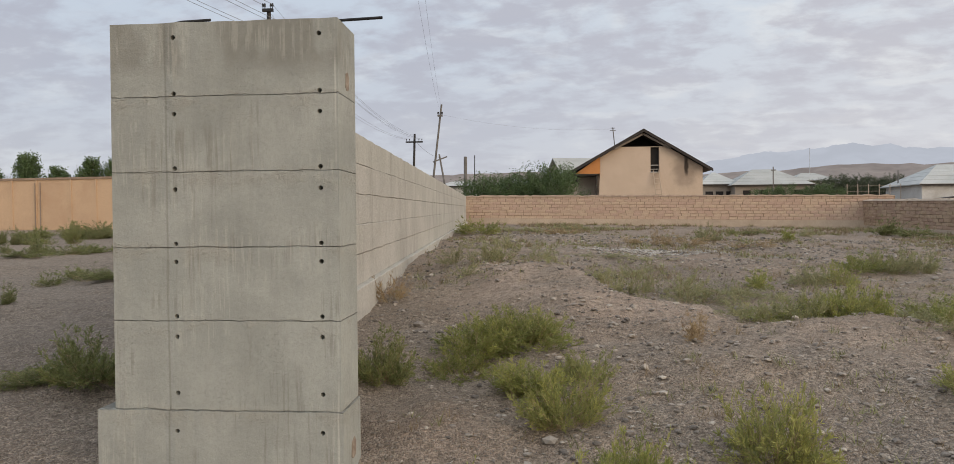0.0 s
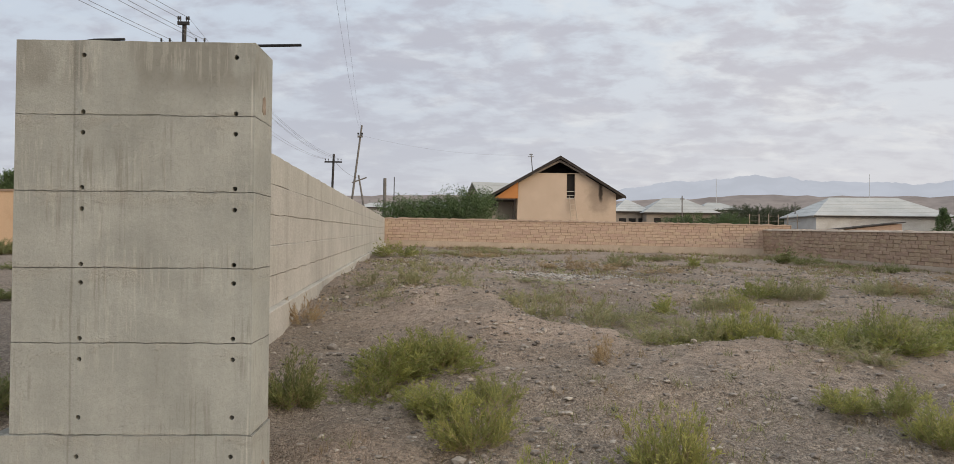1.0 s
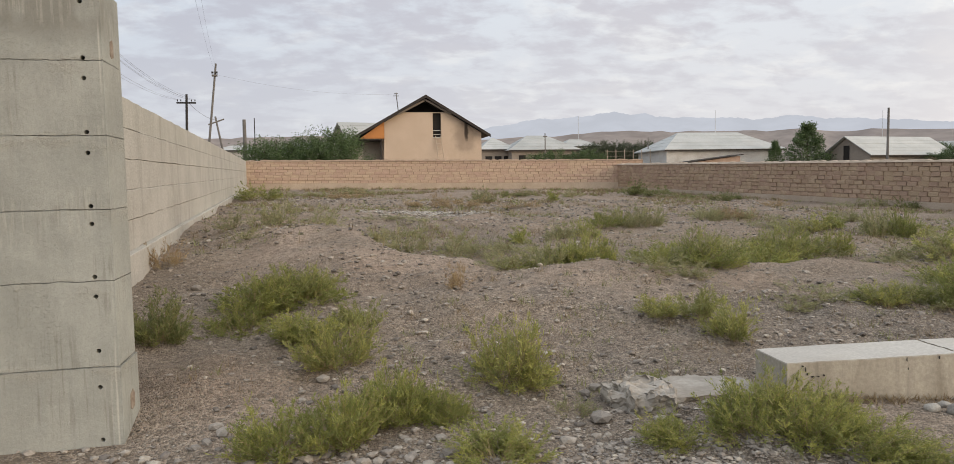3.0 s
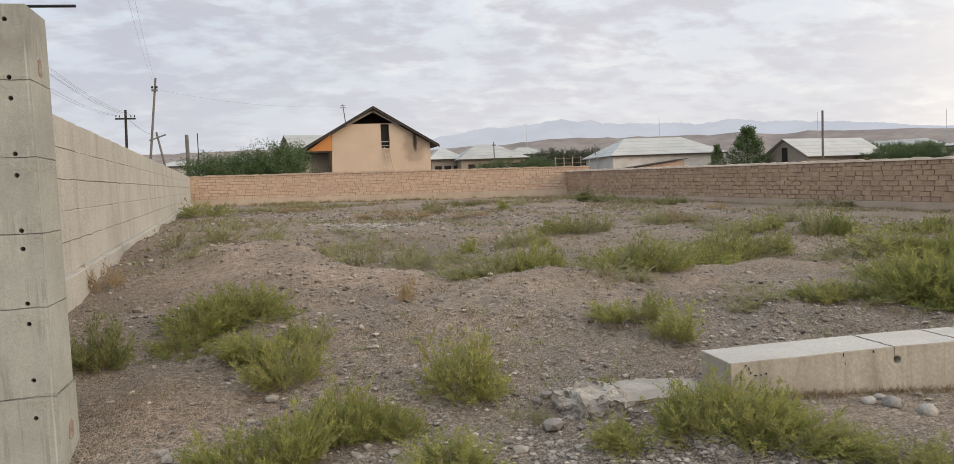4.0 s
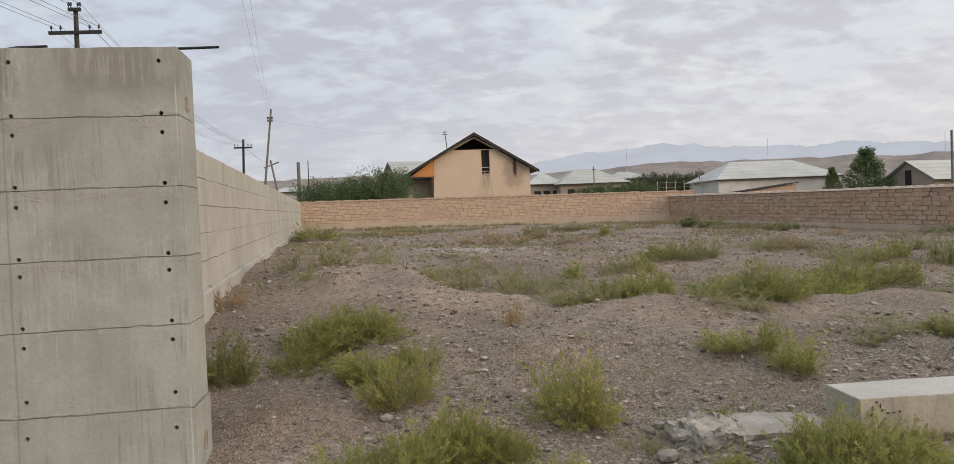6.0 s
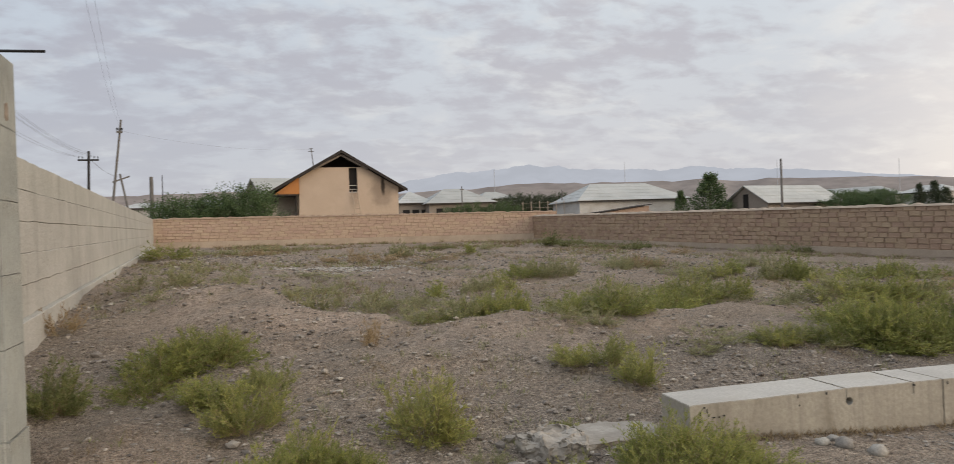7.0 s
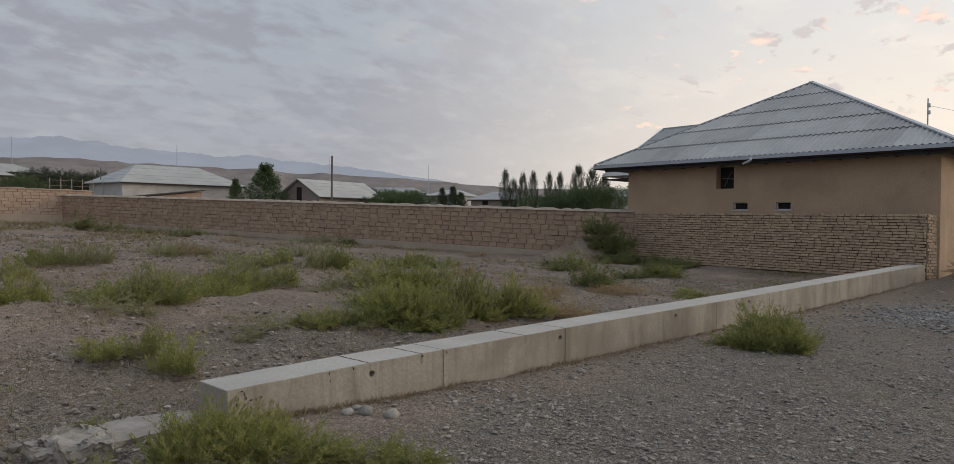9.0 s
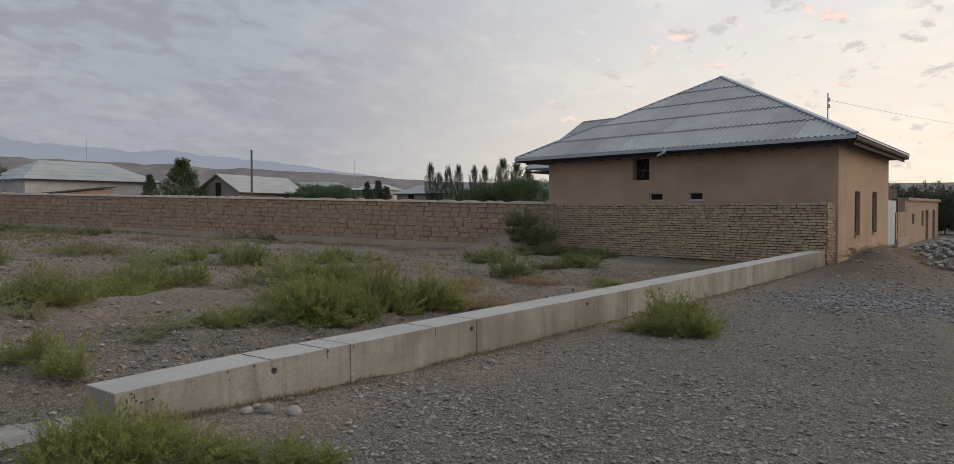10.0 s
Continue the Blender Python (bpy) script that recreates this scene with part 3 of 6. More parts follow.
def pillar_material():
    """The concrete with rough bands along the pour joints, damp stains at the head and fine runs."""
    m = CONCRETE.copy()
    m.name = "pillar_concrete"
    n = Nodes(m.node_tree, fresh=False)
    bsdf = next(x for x in m.node_tree.nodes if x.type == "BSDF_PRINCIPLED")
    at = next(x for x in m.node_tree.nodes if x.type == "TEX_COORD").outputs["Object"]
    old = bsdf.inputs["Base Color"].links[0].from_socket
    split = n.add("ShaderNodeSeparateXYZ", ins={0: at}).outputs
    x, z = split[0], split[2]
    # damp patches under the head
    edge = n.math("MULTIPLY", n.math("SUBTRACT", n.noise(at, 5.0, 4.0, 0.6), 0.5), 0.16)
    damp = n.math("MULTIPLY", n.ramp(n.noise(n.scaled(at, 1, 1, 0.45), 2.9, 3.0, 0.5, 0.2), 0.44, 0.54), n.ramp(n.math("ADD", z, edge), 2.30, 2.46, 0.0, 0.6))
    colour = n.mix(damp, old, (0.19, 0.185, 0.16))
    # fine dark and limey runs
    runs = n.math("MULTIPLY", n.ramp(n.noise(n.scaled(at, 1, 1, 0.045), 46.0, 3.0, 0.6), 0.53, 0.66), n.ramp(n.noise(n.scaled(at, 1, 1, 1.6), 1.5, 3.0), 0.45, 0.6, 0.0, 0.55))
    colour = n.mix(runs, colour, (0.20, 0.195, 0.165))
    # pour joints: a thin ragged crack with honeycombed concrete on both sides
    wave = n.math("MULTIPLY", n.math("SUBTRACT", n.noise(n.scaled(at, 1, 1, 0.2), 6.0, 6.0, 0.75), 0.5), 0.035)
    crack = band = None
    for j in JOINTS[:-1]:
        d = n.math("SUBTRACT", n.math("ADD", z, wave), j)
        line = n.ramp(n.math("ABSOLUTE", d), 0.0003, 0.0035, 1.0, 0.0)
        wide = n.math("MULTIPLY", n.ramp(d, 0.0, 0.05, 1.0, 0.0), n.ramp(d, -0.11, -0.02, 0.0, 1.0))
        crack = line if crack is None else n.math("MAXIMUM", crack, line)
        band = wide if band is None else n.math("MAXIMUM", band, wide)
    pits = n.ramp(n.noise(n.scaled(at, 0.7, 1, 1.3), 150.0, 2.0, 0.6), 0.57, 0.68)
    where = n.ramp(n.noise(n.scaled(at, 1, 1, 1.5), 2.1, 4.0, 0.65), 0.47, 0.60)
    rough_skin = n.math("MULTIPLY", band, where)
    runs2 = n.math("MULTIPLY", n.ramp(n.noise(n.scaled(at, 1, 1, 0.06), 60.0, 3.0, 0.65), 0.5, 0.62), n.ramp(n.noise(n.scaled(at, 0.8, 1, 1.3), 2.3, 3.0), 0.5, 0.6, 0.0, 0.28))
    colour = n.mix(runs2, colour, (0.52, 0.51, 0.455))
    colour = n.mix(n.math("MULTIPLY", rough_skin, 0.35), colour, (0.47, 0.455, 0.40))
    scars = n.math("MULTIPLY", pits, n.math("MAXIMUM", rough_skin, n.ramp(n.noise(at, 1.3, 4.0, 0.6), 0.45, 0.66, 0.05, 0.6)))
    colour = n.mix(n.math("MULTIPLY", scars, 0.5), colour, (0.18, 0.175, 0.15))
    sand = n.noise(at, 160.0, 2.0, 0.7)
    colour = n.mix(n.ramp(sand, 0.5, 0.66, 0.0, 0.35), colour, (0.20, 0.195, 0.165))
    colour = n.mix(n.math("MULTIPLY", crack, n.ramp(n.noise(at, 3.5, 3.0, 0.6), 0.40, 0.62, 0.12, 0.7)), colour, (0.14, 0.135, 0.115))
    # upright form seam, and a thin pale one near the outer corner
    bow = n.math("MULTIPLY", n.math("SUBTRACT", n.noise(at, 4.0, 3.0), 0.5), 0.02)
    seam = n.ramp(n.math("ABSOLUTE", n.math("ADD", n.math("ADD", x, 1.83), bow)), 0.0, 0.010, 0.55, 0.0)
    colour = n.mix(seam, colour, (0.20, 0.195, 0.165))
    bead = n.math("MULTIPLY", n.ramp(n.math("ABSOLUTE", n.math("ADD", n.math("ADD", x, 0.862), n.math("MULTIPLY", bow, 0.5))), 0.0, 0.007, 0.6, 0.0), n.ramp(n.noise(n.scaled(at, 1, 1, 0.6), 3.0, 3.0), 0.42, 0.58))
    colour = n.mix(bead, colour, (0.58, 0.57, 0.51))
    n.put(bsdf.inputs["Base Color"], colour)
    height = n.math("ADD", n.math("MULTIPLY", n.noise(at, 70.0, 4.0, 0.7), n.math("ADD", 0.3, rough_skin)), n.math("MULTIPLY", n.noise(at, 9.0, 4.0, 0.6), 0.8))
    height = n.math("SUBTRACT", height, n.math("ADD", n.math("MULTIPLY", scars, 0.9), n.math("MULTIPLY", crack, 1.5)))
    n.put(bsdf.inputs["Normal"], n.add("ShaderNodeBump", ins={"Strength": 0.8, "Distance": 0.010, "Height": height}).outputs[0])
    return m


PX0, PX1, PY0, PY1 = -2.15, -0.847, 3.79, 4.16
JOINTS = (0.485, 0.985, 1.395, 1.815, 2.235, 2.645)
HOLE_ROWS = ((0.06, 0.37), (0.58, 0.896), (1.01, 1.314), (1.415, 1.718), (1.835, 2.137), (2.25, 2.562))


PILLAR = pillar_material()


def build_pillar():
    root = thing("gate_pillar", "tall board-marked grey concrete gate pillar with tie holes", "pillar")
    levels = (-0.4,) + JOINTS
    for i, (z0, z1) in enumerate(zip(levels, levels[1:])):
        wide = 0.10 if i == 0 else 0.0
        top = z1 - 0.0015
        bm = course_bm(PX0 - wide, PX1 + (0.012 if i == 0 else 0), PY0 - (0.012 if i == 0 else 0), PY1, z0, top, i)
        holes = []
        for z in HOLE_ROWS[i]:
            for x in (-1.78, -0.95):
                holes.append(((x, PY0, z), (0, 0.12, 0), 0.0135))
        bm = drilled(bm, holes)
        part("course", bm, PILLAR, root)
    bm = bmesh.new()
    box(bm, PX0 + 0.02, PY0 + 0.2, -0.2, PX1 - 0.02, PY1 - 0.02, JOINTS[-1] - 0.02)
    part("core", bm, CONCRETE, root)
    bm = bmesh.new()
    rod(bm, (-1.74, 3.82, 2.654), (-1.57, 3.81, 2.657), 0.008)
    rod(bm, (-1.86, 3.86, 2.648), (-1.74, 3.82, 2.654), 0.008)
    part("reinforcing_bar", bm, IRON, root, "black bent iron bar")
    bm = bmesh.new()
    rod(bm, (-0.95, 3.92, 2.66), (-0.62, 3.90, 2.665), 0.0085)
    part("reinforcing_bar", bm, IRON, root, "black iron bar sticking out")
    for y, z, hy, hz in ((3.98, 2.33, 0.035, 0.055), (3.99, 0.23, 0.045, 0.06)):
        bm = bmesh.new()
        prism(bm, [(PX1 - 0.01, y - hy, z - hz * 0.7), (PX1 - 0.01, y - hy * 0.2, z - hz), (PX1 - 0.01, y + hy * 0.9, z - hz * 0.8), (PX1 - 0.01, y + hy, z + hz * 0.5), (PX1 - 0.01, y + hy * 0.4, z + hz), (PX1 - 0.01, y - hy * 0.8, z + hz * 0.7)], (0.026 if z < 0.4 else 0.013, 0, 0))
        part("embedded_plate", bm, RUST, root, "rusty plate cast into the concrete")
    return root


build_pillar()

WALL_P, WALL_Q = (-1.58, 4.16), (-3.97, 42.2)


def build_concrete_wall():
    root = thing("wall_west", "long poured concrete boundary wall with course joints", "wall", kind="structure")
    p, q = Vector((*WALL_P, 0)), Vector((*WALL_Q, 0))
    run = (q - p).length
    m = Matrix.Translation(p) @ Matrix.Rotation(math.atan2(q.y - p.y, q.x - p.x), 4, "Z")
    top = lambda s: 2.50 + 0.50 * s / run  # noqa: E731
    base = lambda s: 0.72 + 0.80 * s / run  # noqa: E731
    rows = 5
    rnd = random.Random(5)
    for r in range(rows + 1):
        pours = [0.0, rnd.uniform(2.0, 6.0)]
        while pours[-1] < run:
            pours.append(min(pours[-1] + rnd.uniform(5.2, 6.8), run))
        for s0, s1 in zip(pours, pours[1:]):
            n = max(2, int((s1 - s0) / 0.3))
            bm = bmesh.new()
            rings = []
            for i in range(n + 1):
                s = s0 + 0.0005 + (s1 - s0 - 0.001) * i / n
                if r == 0:
                    z0, z1, out = base(s) - 1.2, base(s), 0.075
                else:
                    h = (top(s) - base(s)) / rows
                    z0, z1, out = base(s) + h * (r - 1), base(s) + h * r, 0.0
                j0, j1 = 0.018 * rough(s * 2.2, r, 1), 0.018 * rough(s * 2.2, r + 1, 1)
                ragged = 0.005 + 0.020 * max(0.0, 0.15 + rough(s * 1.7, r, 8))
                bulge = 0.010 * rough(s * 0.8, r, 12) + 0.006 * (r % 2)
                face = [(-out + ragged, z0 + j0 + 0.002), (-out + bulge, z0 + j0 + 0.010), (-out + bulge, z1 + j1 - 0.010), (-out + ragged, z1 + j1 - 0.002)]
                rings.append([bm.verts.new((s, y, z)) for y, z in face + [(0.32, z1 - 0.002), (0.32, z0)]])
            for a, b in zip(rings, rings[1:]):
                for i in range(6):
                    bm.faces.new((a[i], b[i], b[(i + 1) % 6], a[(i + 1) % 6]))
            bm.faces.new(rings[0])
            bm.faces.new(list(reversed(rings[-1])))
            bmesh.ops.recalc_face_normals(bm, faces=bm.faces)
            bmesh.ops.transform(bm, matrix=m, verts=bm.verts)
            part("course" if r else "plinth", bm, CONCRETE_PALE, root)
    return root


build_concrete_wall()

block_wall("wall_north", "reddish adobe block boundary wall on a pale plinth", (-4.0, 42.0), (20.6, 43.05), (1.72, 1.36), (2.97, 2.78), (1.35, 0.85), 8, 0.46, 0.35, 0.026,
           ADOBE, MUD, "adobe_block", (8, 42, 2), 300, plinth=PLINTH, coping=MUD, proud=0.03, bedding=0.3, loose=0.1)
block_wall("wall_east", "weathered adobe block boundary wall with mud coping", (18.8, 43.0), (24.5, 10.35), (1.10, 0.10), (2.51, 1.68), (0.95, -0.1), 8, 0.40, 0.35, 0.022,
           ADOBE_GREY, MUD, "adobe_block", (23, 14, 1), 300, plinth=PLINTH, coping=PLINTH, wobble=0.018, proud=0.04, bedding=0.4, loose=0.16)
block_wall("wall_brick", "rough mud brick garden wall with open joints", (24.5, 10.35), (21.67, 1.11), (-0.06, -0.06), (1.66, 1.63), (-0.1, -0.1), 22, 0.19, 0.25, 0.014,
           BRICK, JOINT, "brick", (21.9, 2, 1), 300, wobble=0.007, proud=0.05, bedding=1.3, loose=0.12)


# ---- low foundation wall along the street ----
def build_low_wall():
    root = thing("low_wall", "low poured concrete foundation wall with form joints", "wall", kind="structure")
    p, q = Vector((3.156, 3.29, 0)), Vector((21.66, 1.11, 0))
    run = (q - p).length
    m = Matrix.Translation(p) @ Matrix.Rotation(math.atan2(q.y - p.y, q.x - p.x), 4, "Z")
    cuts = (0.0, 1.96, 3.68, 7.1, 8.9, 10.45, 12.15, 14.2, 16.3, run)
    drill = {0: (1.20,), 1: (3.6,), 2: (5.97,), 3: (8.15,)}
    cracks = {0: (1.17, 1.71), 1: (3.04,)}
    for i, (a, b) in enumerate(zip(cuts, cuts[1:])):
        gap = (0, 0.006, 0.006, 0.005)[i] if i < 4 else 0.002
        bm = bmesh.new()
        box(bm, a + gap, 0, -0.5, b, 0.41, 0.335, bevel=0.004)
        bmesh.ops.subdivide_edges(bm, edges=[e for e in bm.edges if abs(e.verts[0].co.x - e.verts[1].co.x) > 0.8], cuts=7, use_grid_fill=True)
        for v in bm.verts:
            v.co.y += 0.004 * rough(v.co.x, v.co.z * 3, i) + (0.004 * rough(v.co.x * 4, v.co.z * 6, i) if v.co.z > 0 else 0)
            if v.co.z > 0.2:
                v.co.z += lerp(((0, 0.0), (1.2, 0.02), (4, 0.022), (8, 0.008), (19, 0.005)), v.co.x) + 0.004 * rough(v.co.x * 3, v.co.y * 5, i)
        holes = [((s, 0, 0.265), (0, 0.09, 0), 0.028) for s in drill.get(i, ()) if a < s < b]
        if holes:
            bm = drilled(bm, holes)
        if i in cracks:
            bm = carved(bm, [(s + 0.012 * rough(k * 0.9, s, 6) - 0.012, -0.05 + 0.055 * k, 0.27, s + 0.012 * rough(k * 0.9, s, 6) + 0.010, 0.0045 + 0.055 * k, 0.5) for s in cracks[i] for k in range(9)])
        bmesh.ops.transform(bm, matrix=m, verts=bm.verts)
        # faces that point up take the paler, smoother concrete
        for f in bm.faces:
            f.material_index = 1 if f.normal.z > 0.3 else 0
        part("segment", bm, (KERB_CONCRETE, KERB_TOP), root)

    rnd = random.Random(4)
    for a, z, wd, hgt in ((0.105, 0.315, 0.014, 0.010), (0.125, 0.29, 0.004, 0.03), (0.135, 0.262, 0.006, 0.016), (0.07, 0.232, 0.016, 0.026), (0.075, 0.275, 0.006, 0.03), (0.17, 0.245, 0.022, 0.007),
                          (0.21, 0.245, 0.012, 0.009), (0.245, 0.252, 0.012, 0.011), (0.80, 0.33, 0.005, 0.022), (0.81, 0.27, 0.004, 0.012), (1.02, 0.335, 0.006, 0.02), (1.72, 0.335, 0.018, 0.012), (2.0, 0.33, 0.006, 0.02)):
        bm = bmesh.new()
        wd, hgt = wd * 0.6, hgt * 0.6
        prism(bm, [(a + wd * math.cos(k * 0.785) * rnd.uniform(0.7, 1.2), 0, z + hgt * math.sin(k * 0.785) * rnd.uniform(0.7, 1.2)) for k in range(8)], (0, -0.004, 0))
        bmesh.ops.transform(bm, matrix=m @ Matrix.Translation((0, -0.003, 0)), verts=bm.verts)
        part("tar_drip", bm, IRON, root, "black tar drip")


build_low_wall()


# ---- houses ----
def corrugated(root, a, b, c, d, rows, sheet, material, wave=0.17, height=0.042):
    """Corrugated sheets, row over row, on the slope with eave a-b and ridge d-c (c and d may be one point)."""
    a, b, c, d = (Vector(v) for v in (a, b, c, d))
    u = (b - a).normalized()
    width = (b - a).length
    rise = c - a - u * (c - a).dot(u)
    slope, v = rise.length, rise.normalized()
    out = u.cross(v)
    if out.z < 0:
        out = -out
    left, right = (d - a).dot(u), (c - a).dot(u)
    for r in range(rows):
        v0, v1 = slope * r / rows - (0.05 if r else 0.0), slope * (r + 1) / rows
        lo, hi = left * v0 / slope, width + (right - width) * v0 / slope
        s = lo
        while s < hi - 0.01:
            e = min(s + sheet, hi)
            n = max(2, int((e - s) / wave * 6))
            bm = bmesh.new()
            cols = []
            for i in range(n + 1):
                x = s + (e - s) * i / n
                # where the hips cut this column off
                tops = [v1]
                if x < left:
                    tops.append(slope * x / left if left else v1)
                if x > right:
                    tops.append(slope * (width - x) / (width - right))
                t = max(min(tops), v0 + 0.001)
                lift = height * (0.5 + 0.5 * math.cos(2 * math.pi * x / wave))
                cols.append([bm.verts.new(a + u * x + v * vv + out * (0.05 + lift + extra - 0.012 * k)) for k in (0, 1) for vv, extra in ((v0, 0.03 if r else 0.0), (t, 0.0))])
            for p, q in zip(cols, cols[1:]):
                bm.faces.new((p[0], q[0], q[1], p[1]))
                bm.faces.new((p[2], p[3], q[3], q[2]))
                bm.faces.new((p[0], p[2], q[2], q[0]))
            bmesh.ops.recalc_face_normals(bm, faces=bm.faces)
            part("roof_sheet", bm, material, root)
            s = e


def bar(name, p, q, w, h, material, root, label=""):
    bm = bmesh.new()
    p, q = Vector(p), Vector(q)
    d = q - p
    m = Matrix.Translation((p + q) / 2) @ d.to_track_quat("X", "Z").to_matrix().to_4x4()
    box(bm, -d.length / 2, -w / 2, -h / 2, d.length / 2, w / 2, h / 2, m)
    return part(name, bm, material, root, label)


C0 = Vector((22.18, 0.85, 0))
HA, HB = Vector((math.sin(radians(14)), math.cos(radians(14)), 0)), Vector((math.sin(radians(96)), math.cos(radians(96)), 0))


def hp(s, k, z):
    return C0 + HA * s + HB * k + Vector((0, 0, z))


def wall_slab(root, name, origin, heading, length, z0, z1, thick, material, openings, label="", mitre=0.0):
    """An upright wall along a heading, its face on the right-hand side, with openings (from, to, low, high). mitre: how far its first end is cut back behind the face."""
    bm = bmesh.new()
    box(bm, 0, 0, z0, length, thick, z1)
    for v in bm.verts:
        if v.co.x < 0.001 and v.co.y > 0.1:
            v.co.x += mitre
    if openings:
        bm = carved(bm, [(a, -0.1, lo, b, thick + 0.1, hi) for a, b, lo, hi in openings])
    bmesh.ops.transform(bm, matrix=axes(origin, heading), verts=bm.verts)
    return part(name, bm, material, root, label)


def local_box(root, name, origin, heading, bounds, material, label="", bevel=0.0):
    bm = bmesh.new()
    box(bm, *bounds, bevel=bevel)
    bmesh.ops.transform(bm, matrix=axes(origin, heading), verts=bm.verts)
    return part(name, bm, material, root, label)


def build_mud_house():
    root = thing("house", "single-storey tan mud-rendered house with grey corrugated hipped roof", "house")
    ls, lk = 10.1, 8.6
    # the side towards the plot is walked from its far end so that the face looks out
    far = hp(ls, 0, 0)
    wall_slab(root, "wall", far, 194, ls, -0.6, 3.3, 0.35, TAN, [(ls - 6.48, ls - 5.85, 2.43, 3.13), (ls - 5.85, ls - 5.36, 1.75, 1.98), (ls - 4.43, ls - 3.96, 1.75, 1.98)])
    wall_slab(root, "wall", hp(0, 0, 0), 96, lk, -0.6, 3.3, 0.35, TAN, [(2.3, 3.15, 0.66, 1.97), (5.25, 6.2, 0.66, 2.0)], mitre=0.09)
    wall_slab(root, "wall", hp(ls, lk, 0), 276, lk, -0.6, 3.3, 0.35, TAN, [])
    wall_slab(root, "wall", hp(0, lk, 0), 14, ls, -0.6, 3.3, 0.35, TAN, [])
    for a, b in ((ls - 5.85, ls - 5.36), (ls - 4.43, ls - 3.96)):
        v = local_box(root, "vent", far, 194, (a, 0.06, 1.75, b, 0.10, 1.775), WHITE_WALL, "white vent frame")
        local_box(v, "jamb", far, 194, (a, 0.05, 1.775, a + 0.03, 0.10, 1.955), WHITE_WALL)
        local_box(v, "jamb", far, 194, (b - 0.03, 0.05, 1.775, b, 0.10, 1.955), WHITE_WALL)
        local_box(v, "frame", far, 194, (a, 0.05, 1.955, b, 0.10, 1.98), WHITE_WALL)
        local_box(v, "opening", far, 194, (a, 0.14, 1.75, b, 0.18, 1.98), OPENING_DARK)
        local_box(v, "sill", far, 194, (a - 0.03, -0.015, 1.72, b + 0.03, 0.10, 1.75), WHITE_WALL)
    w = local_box(root, "window", far, 194, (ls - 6.48, 0.25, 2.43, ls - 5.85, 0.29, 3.13), OPENING_DARK, "unglazed dark window")
    bm = bmesh.new()
    for p, q in (((ls - 6.3, 0.2, 2.5), (ls - 6.05, 0.2, 3.0)), ((ls - 6.4, 0.22, 2.78), (ls - 5.95, 0.22, 2.74))):
        rod(bm, p, q, 0.015)
    bmesh.ops.transform(bm, matrix=axes(far, 194), verts=bm.verts)
    part("stick", bm, TIMBER, w)
    for a, b, lo, hi in ((2.3, 3.15, 0.66, 1.97), (5.25, 6.2, 0.66, 2.0)):
        w = local_box(root, "window", hp(0, 0, 0), 96, (a, 0.16, lo, b, 0.19, hi), OPENING_DARK, "dark narrow window with timber frame")
        for f in ((a, 0.10, lo, a + 0.07, 0.18, hi), (b - 0.07, 0.10, lo, b, 0.18, hi), (a + 0.07, 0.10, hi - 0.07, b - 0.07, 0.18, hi), (a + 0.07, 0.10, lo, b - 0.07, 0.18, lo + 0.07), ((a + b) / 2 - 0.03, 0.12, lo + 0.07, (a + b) / 2 + 0.03, 0.17, hi - 0.07)):
            local_box(w, "frame", hp(0, 0, 0), 96, f, TIMBER)
        local_box(w, "sill", hp(0, 0, 0), 96, (a - 0.05, -0.05, lo - 0.05, b + 0.05, 0.12, lo), TAN)
    o, e = 0.52, 3.33
    apex = Vector((28.45, 5.35, 6.33))
    corners = [hp(-o, -o, e), hp(ls + o + 0.75, -o, e), hp(ls + o + 0.75, lk + o + 0.4, e), hp(-o, lk + o + 0.4, e)]
    for i in range(4):
        a, b = corners[(i + 1) % 4], corners[i]
        corrugated(root, a, b, apex, apex, 5, 1.15, ROOF_METAL)
        bar("ridge_cap", corners[i] + Vector((0, 0, 0.10)), apex + Vector((0, 0, 0.09)), 0.16, 0.04, ROOF_TRIM, root)
        # gutter, fascia and soffit
        if i == 3:
            bar("drip_edge", corners[i] + Vector((0, 0, 0.05)), corners[0] + Vector((0, 0, 0.05)), 0.08, 0.03, ROOF_TRIM, root, "thin grey metal drip edge")
            bar("fascia", corners[i] + Vector((0, 0, -0.02)), corners[0] + Vector((0, 0, -0.02)), 0.04, 0.10, ROOF_DARK, root, "dark board and shade strip under the eave")
        else:
            bar("gutter", corners[i], corners[(i + 1) % 4], 0.10, 0.10, ROOF_TRIM, root, "grey-blue metal gutter")
    bm = bmesh.new()
    prism(bm, [c + Vector((0, 0, -0.09)) for c in corners], (0, 0, 0.04))
    part("soffit", bm, ROOF_DARK, root, "dark timber soffit")
    # dark strips put in for the band of shade under the eaves
    bar("fascia", hp(-0.3, -o + 0.10, e - 0.13), hp(ls + 0.8, -o + 0.10, e - 0.13), 0.03, 0.13, ROOF_DARK, root, "dark board and shade strip under the eave")
    bar("fascia", hp(-o + 0.10, -0.3, e - 0.13), hp(-o + 0.10, lk + 0.6, e - 0.13), 0.03, 0.13, ROOF_DARK, root, "dark board and shade strip under the eave")
    for i in range(14):
        s = 0.3 + i * 0.74
        bm = bmesh.new()
        rod(bm, hp(s, -0.42, e - 0.15), hp(s, 0.0, e - 0.15), 0.045, sides=6)
